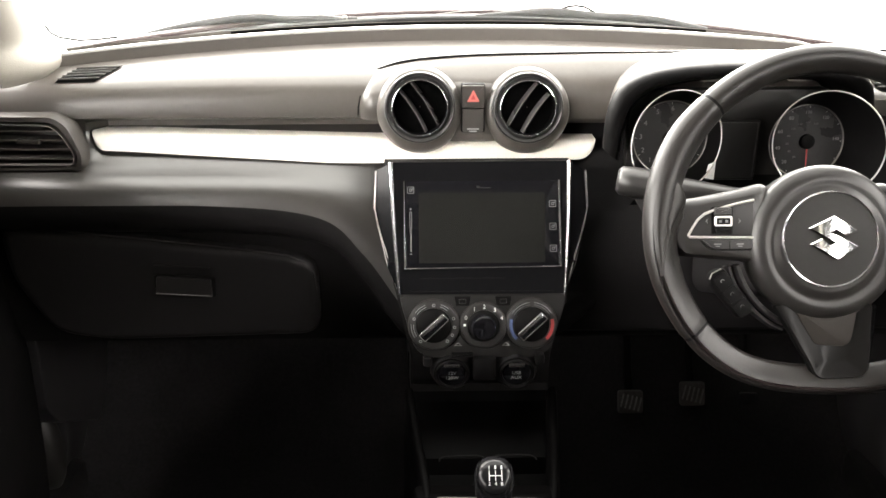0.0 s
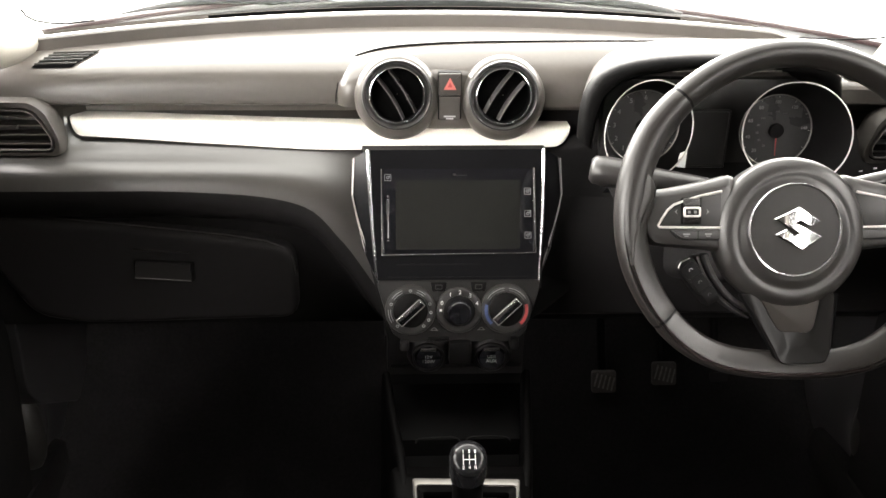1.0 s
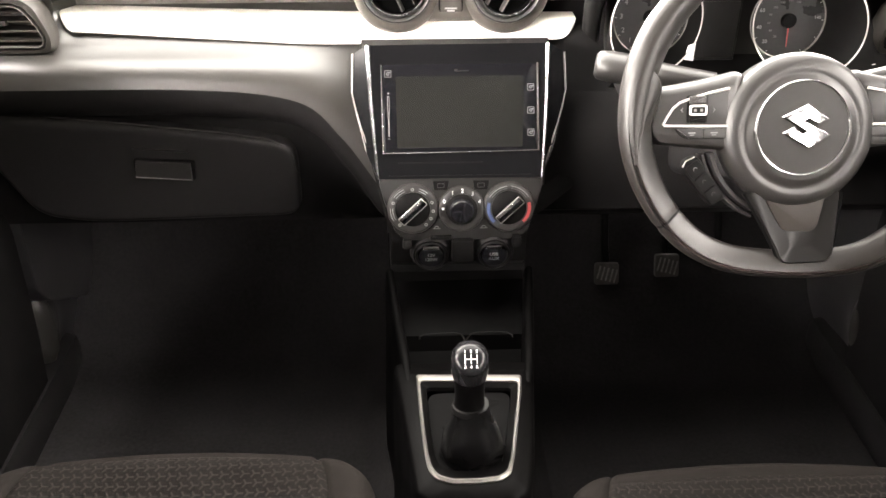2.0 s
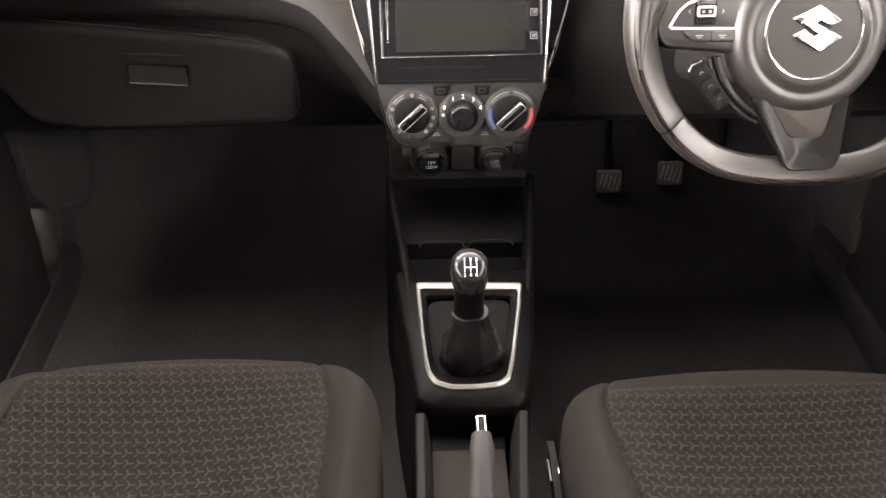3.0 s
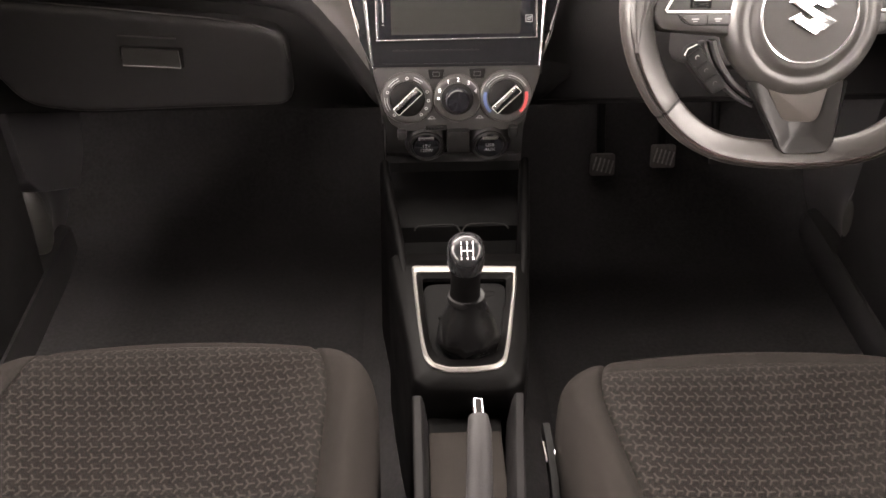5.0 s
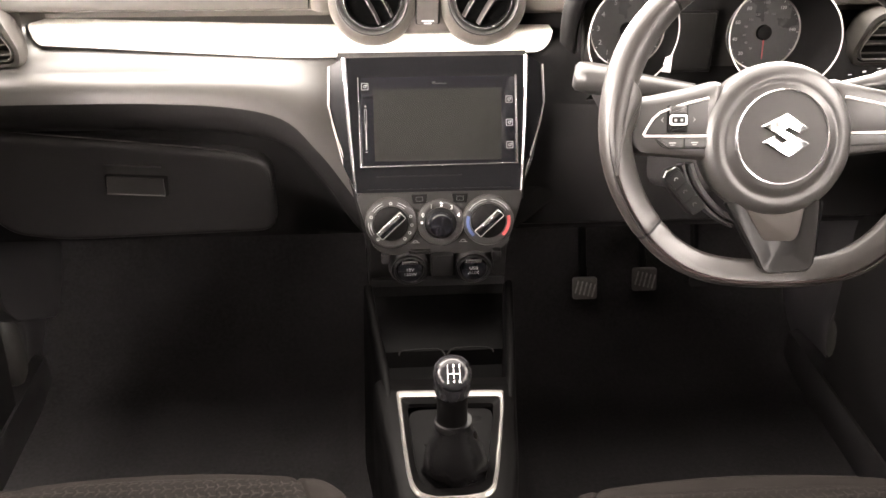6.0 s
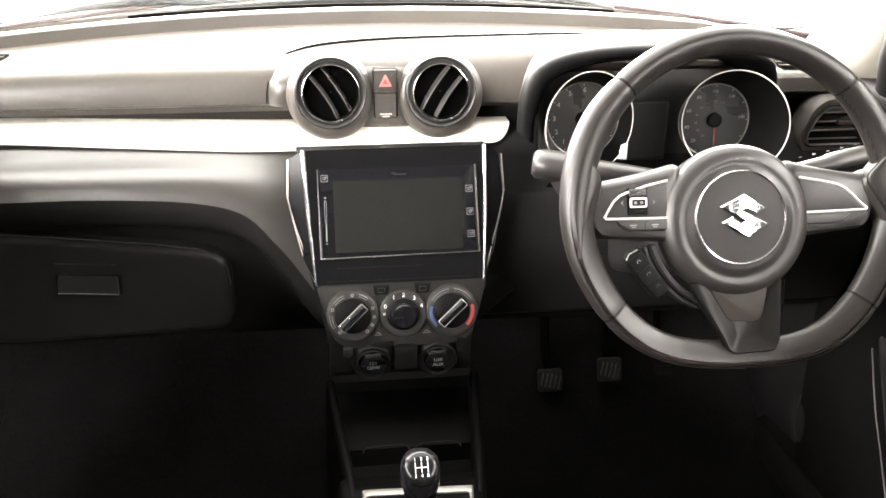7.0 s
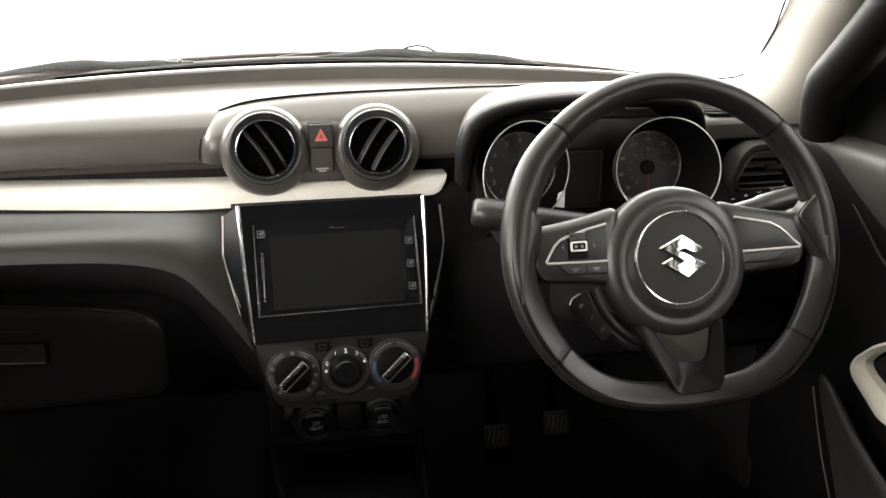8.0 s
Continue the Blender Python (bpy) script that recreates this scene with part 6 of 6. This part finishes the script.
# ---- doors ----
def door(s):
    d = thing("front_door", "black front door panel with cream armrest trim", "car door", Matrix.Translation((s * 0.68, 0.4, 0.4)), "front doors", "")
    M0 = Matrix.Translation((-s * 0.68, -0.4, -0.4))
    def P(x, y, z):
        return (s * x, y, z)
    # panel skin: upper ledge, middle, pocket
    secs = []
    for i in range(25):
        y = -0.34 + 1.50 * i / 24
        zt = 0.735 - 0.004 * (y - 0.4)
        secs.append([P(0.73, y, zt - 0.012), P(0.715, y, zt), P(0.668, y, zt), P(0.655, y, zt - 0.006), P(0.650, y, zt - 0.022), P(0.655, y, zt - 0.06), P(0.672, y, zt - 0.11), P(0.676, y, 0.55), P(0.668, y, 0.46), P(0.660, y, 0.36), P(0.665, y, 0.20), P(0.675, y, 0.06), P(0.73, y, 0.05)])
    part("panel", loft(secs, ring=True, cap=True), DARK, d, "grained black door skin", M0, sharp=50)
    # paler padded skin along the top, ending in a sweep towards the hinges
    low = [(-0.34, 0.55), (0.60, 0.56), (0.80, 0.585), (0.919, 0.634), (0.972, 0.673), (0.999, 0.692), (1.027, 0.708), (1.081, 0.722), (1.10, 0.726)]
    skin = [(0.50, 0.669), (0.55, 0.673), (0.625, 0.6675), (0.675, 0.6505), (0.713, 0.6455), (0.729, 0.6505), (0.738, 0.665)]
    secs = []
    for i in range(61):
        y = 0.10 + 1.0 * i / 60
        z0, z1 = spline(low, y), 0.738 - 0.004 * (y - 0.4)
        zs = [z0 + (z1 - z0) * (1 - (1 - k / 10) ** 1.4) for k in range(11)]
        secs.append([P(0.690, y, z0 - 0.001)] + [P(spline(skin, z) + (0.003 if k == 0 else 0.0), y, z) for k, z in enumerate(zs)] + [P(0.70, y, z1), P(0.70, y, z0)])
    part("upper_skin", loft(secs, ring=True, cap=True), SKIN, d, "grey-brown padded upper door skin", M0, sharp=50)
    # the reflection along the door crease is laid on as a paler tube
    crease = [(1.060, 0.706), (1.045, 0.696), (1.008, 0.670), (0.967, 0.640), (0.927, 0.609), (0.86, 0.570)]
    part("crease_highlight", tube([P(0.662, y, z) for y, z in crease], 0.0016, 8), COVER, d, "thin paler line for the highlight on the crease below the padded skin", M0)
    # armrest and its cream-trimmed switch plate
    arm = [(0.80, 0.540), (0.845, 0.520), (0.856, 0.500), (0.848, 0.482), (0.70, 0.462), (0.30, 0.455), (0.05, 0.47), (0.04, 0.53), (0.30, 0.545)]
    secs = []
    for x in (0.672, 0.640, 0.612):
        f = 1.0 - (0.672 - x) * 0.5
        secs.append([P(x, 0.45 + (y - 0.45) * f, 0.50 + (z - 0.50) * f) for y, z in rounded(arm, 0.02)])
    part("armrest", loft(secs, ring=True, cap=True), LOWER, d, "black padded armrest", M0, sharp=40)
    oo = rounded([(0.30, 0.560), (0.79, 0.549), (0.821, 0.544), (0.845, 0.527), (0.866, 0.502), (0.868, 0.489), (0.858, 0.480), (0.80, 0.458), (0.30, 0.440)][::-1], 0.006, 4)
    ii = rounded([(0.315, 0.552), (0.785, 0.5435), (0.816, 0.5385), (0.836, 0.522), (0.846, 0.509), (0.845, 0.502), (0.832, 0.495), (0.79, 0.484), (0.315, 0.460)][::-1], 0.004, 4)

    def ring(pts, out):
        return [P(0.604 - out + (z - 0.50) * 0.25, y, z) for y, z in pts]
    part("armrest_bezel", loft([ring(oo, -0.03), ring(oo, 0.002), ring([((a + c) / 2, (b + e) / 2) for (a, b), (c, e) in zip(oo, ii)], 0.008), ring(ii, 0.003), ring(ii, -0.012)], ring=True), BEIGE, d, "cream armrest bezel", M0, sharp=50)
    part("switch_plate", loft([ring(ii, -0.008), ring([(0.57 + (y - 0.57) * 0.2, 0.51 + (z - 0.51) * 0.2) for y, z in ii], -0.008)], ring=True, cap=True), GLOSS, d, "black window switch plate", M0)
    for k in range(2):
        part("window_switch", rbox(P(0.612, 0.76 - 0.05 * k, 0.512), (0.010, 0.028, 0.022), 0.004), PANEL, d, "", M0)
    # map pocket
    secs = []
    for y, z0, out in ((0.953, 0.418, 0.640), (0.951, 0.430, 0.622), (0.946, 0.438, 0.615), (0.937, 0.441, 0.613), (0.906, 0.428, 0.611), (0.866, 0.403, 0.610), (0.812, 0.380, 0.608), (0.70, 0.345, 0.606), (0.40, 0.32, 0.604), (0.0, 0.31, 0.606)):
        ring_ = ((0.012, 0.07), (0.004, 0.20), (0.0, z0 - 0.02), (0.002, z0 - 0.004), (0.006, z0), (0.011, z0 - 0.003), (0.013, z0 - 0.02), (0.024, 0.09))
        secs.append([P(out + dx, y - 0.51 * (z0 - z), z) for dx, z in ring_])
    edge = [(0.9475, 0.419), (0.9285, 0.375), (0.9095, 0.336), (0.8865, 0.299), (0.852, 0.240)]
    part("pocket_edge", tube([P(0.6135, y, z) for y, z in edge], 0.0011, 8), LIP, d, "thin pale front edge of the pocket", M0)
    part("map_pocket", loft(secs, ring=True, cap=True), COVER, d, "black moulded map pocket with a slanting front edge", M0, sharp=50)
    # frame round the side glass, with the black corner sail
    knots = [(0.6513, 1.0593, 0.738), (0.6388, 1.0451, 0.7781), (0.6311, 1.0282, 0.8062), (0.625, 1.0004, 0.8282), (0.615, 0.9523, 0.8644), (0.602, 0.870, 0.935), (0.590, 0.740, 1.060), (0.565, 0.600, 1.125), (0.555, 0.350, 1.150), (0.555, 0.0, 1.155), (0.565, -0.33, 1.140)]
    fr = [P(*(spline([(k, q[c]) for k, q in enumerate(knots)], j / 4) for c in range(3))) for j in range(4 * (len(knots) - 1) + 1)]
    part("window_frame", tube(fr, 0.029, 14), DARK, d, "black window frame with seal", M0, sharp=60)
    part("sail", prism([(1.16, 0.725), (0.97, 0.725), (0.955, 0.90), (1.03, 0.86), (1.10, 0.80)][::-1], -0.006, 0.006, 0.002), DARK, d, "", M0 @ basis((s * 0.685, 0, 0), (0, 1, 0), (0, 0, 1)))
    g = part("glass", loft([[P(0.70, 1.10 - 1.40 * j / 6, 0.73), P(0.66, 1.04 - 1.34 * j / 6 if j else 1.0, 0.90 if j else 0.86), P(0.575, min(0.62, 1.0 - 1.28 * j / 6), 1.13)] for j in range(7)]), GLASS, d, "tinted side window glass", M0)
    g.visible_shadow = False
    return d


door(-1)
door(1)


# ---- outside the windscreen ----
def cowl():
    secs = []
    for i in range(41):
        x = -0.95 + 1.90 * i / 40
        k = x * x
        secs.append([(x, 1.60 - 0.34 * k, 0.755 - 0.075 * k), (x, 1.66 - 0.36 * k, 0.754 - 0.08 * k), (x, 1.75 - 0.42 * k, 0.760 - 0.082 * k), (x, 1.815 - 0.48 * k, 0.766 - 0.078 * k), (x, 1.82 - 0.48 * k, 0.73 - 0.09 * k)])
    solid("cowl_panel", thick(loft(secs), 0.006), DARK, "black plastic cowl below the windscreen", "cowl", "structure")
    secs = []
    for i in range(41):
        x = -0.95 + 1.90 * i / 40
        k = x * x
        secs.append([(x, 1.83 - 0.50 * k, 0.738 - 0.072 * k), (x, 1.83 - 0.50 * k, 0.766 - 0.072 * k), (x, 1.835 - 0.50 * k, 0.7705 - 0.072 * k), (x, 1.86 - 0.50 * k, 0.772 - 0.072 * k), (x, 2.05 - 0.40 * k, 0.748 - 0.10 * k), (x, 2.35 - 0.3 * k, 0.68 - 0.12 * k), (x, 2.62 - 0.3 * k, 0.55 - 0.12 * k), (x, 2.68 - 0.3 * k, 0.35)])
    solid("bonnet", thick(loft(secs), 0.004), PAINT, "dark red painted car bonnet", "bonnet", "structure", sharp=60)


cowl()


def on_cowl(x, y, lift):
    """A point over the curved cowl."""
    return Vector((x, y - 0.42 * x * x, 0.760 - 0.082 * x * x + lift))


def wiper(arm, blade, rail, loop=None):
    o = on_cowl(*arm[0][:2], 0.0)
    w = thing("windscreen_wiper", "black windscreen wiper resting on the cowl", "wiper", Matrix.Translation(o), "windscreen wipers")
    n = 4 * (len(arm) - 1)
    xs = [(k, r[0]) for k, r in enumerate(arm)]
    pts = [on_cowl(spline(xs, q), spline([(k, r[1]) for k, r in enumerate(arm)], q), spline([(k, r[2]) for k, r in enumerate(arm)], q)) - o for q in [j / 4 for j in range(n + 1)]]
    part("arm", tube(pts, lambda t: spline([(k / (len(arm) - 1), r[3]) for k, r in enumerate(arm)], t), 12), RUBBER, w, "black wiper arm", sharp=60)
    part("blade", tube([on_cowl(blade[0] + (blade[1] - blade[0]) * k / 16, 1.71, 0.006) - o for k in range(17)], 0.0060, 8, squash=1.5), RUBBER, w, "thin rubber blade")
    part("blade_rail", tube([on_cowl(*q) - o for q in rail], 0.0011, 6), SATIN, w, "thin bright edge of the blade")
    if loop:
        part("arm_loop", tube([on_cowl(*q) - o for q in loop], 0.0022, 8), DARK, w, "arched hinge of the arm")


wiper([(-0.62, 1.86, 0.008, 0.006), (-0.54, 1.86, 0.014, 0.009), (-0.47, 1.84, 0.019, 0.0085), (-0.43, 1.83, 0.021, 0.0085), (-0.385, 1.81, 0.020, 0.0085), (-0.35, 1.80, 0.015, 0.0080), (-0.29, 1.78, 0.011, 0.009), (-0.20, 1.76, 0.007, 0.006)],
      (-0.62, 0.05), [(-0.305, 1.775, 0.0255), (-0.27, 1.770, 0.0200), (-0.224, 1.760, 0.0120)])
wiper([(0.47, 1.80, 0.004, 0.006), (0.40, 1.80, 0.012, 0.008), (0.33, 1.78, 0.015, 0.009), (0.26, 1.76, 0.014, 0.010), (0.20, 1.76, 0.017, 0.0105), (0.15, 1.75, 0.018, 0.010), (0.10, 1.75, 0.012, 0.009), (0.03, 1.74, 0.008, 0.006)],
      (-0.08, 0.50), [(-0.0476, 1.74, 0.0140), (0.0, 1.74, 0.0190), (0.0590, 1.74, 0.0228)],
      [(0.195, 1.76, 0.026), (0.21, 1.76, 0.0315), (0.2235, 1.76, 0.0335), (0.24, 1.76, 0.0315), (0.256, 1.76, 0.0235), (0.262, 1.76, 0.018)])
nz = thing("washer_nozzle", "small black washer nozzle on the cowl", "washer nozzle", Matrix.Translation(on_cowl(-0.2245, 1.76, 0.0)))
part("stem", tube([(0, 0, -0.002), (0, 0, 0.008)], 0.0035, 10), DARK, nz)
part("eye", tube([(0.0042 * math.cos(a), 0, 0.0125 + 0.0042 * math.sin(a)) for a in (2 * math.pi * k / 16 for k in range(16))], 0.0013, 6, closed=True, up=(0, 1, 0)), SATIN, nz, "ring-shaped spray eye")
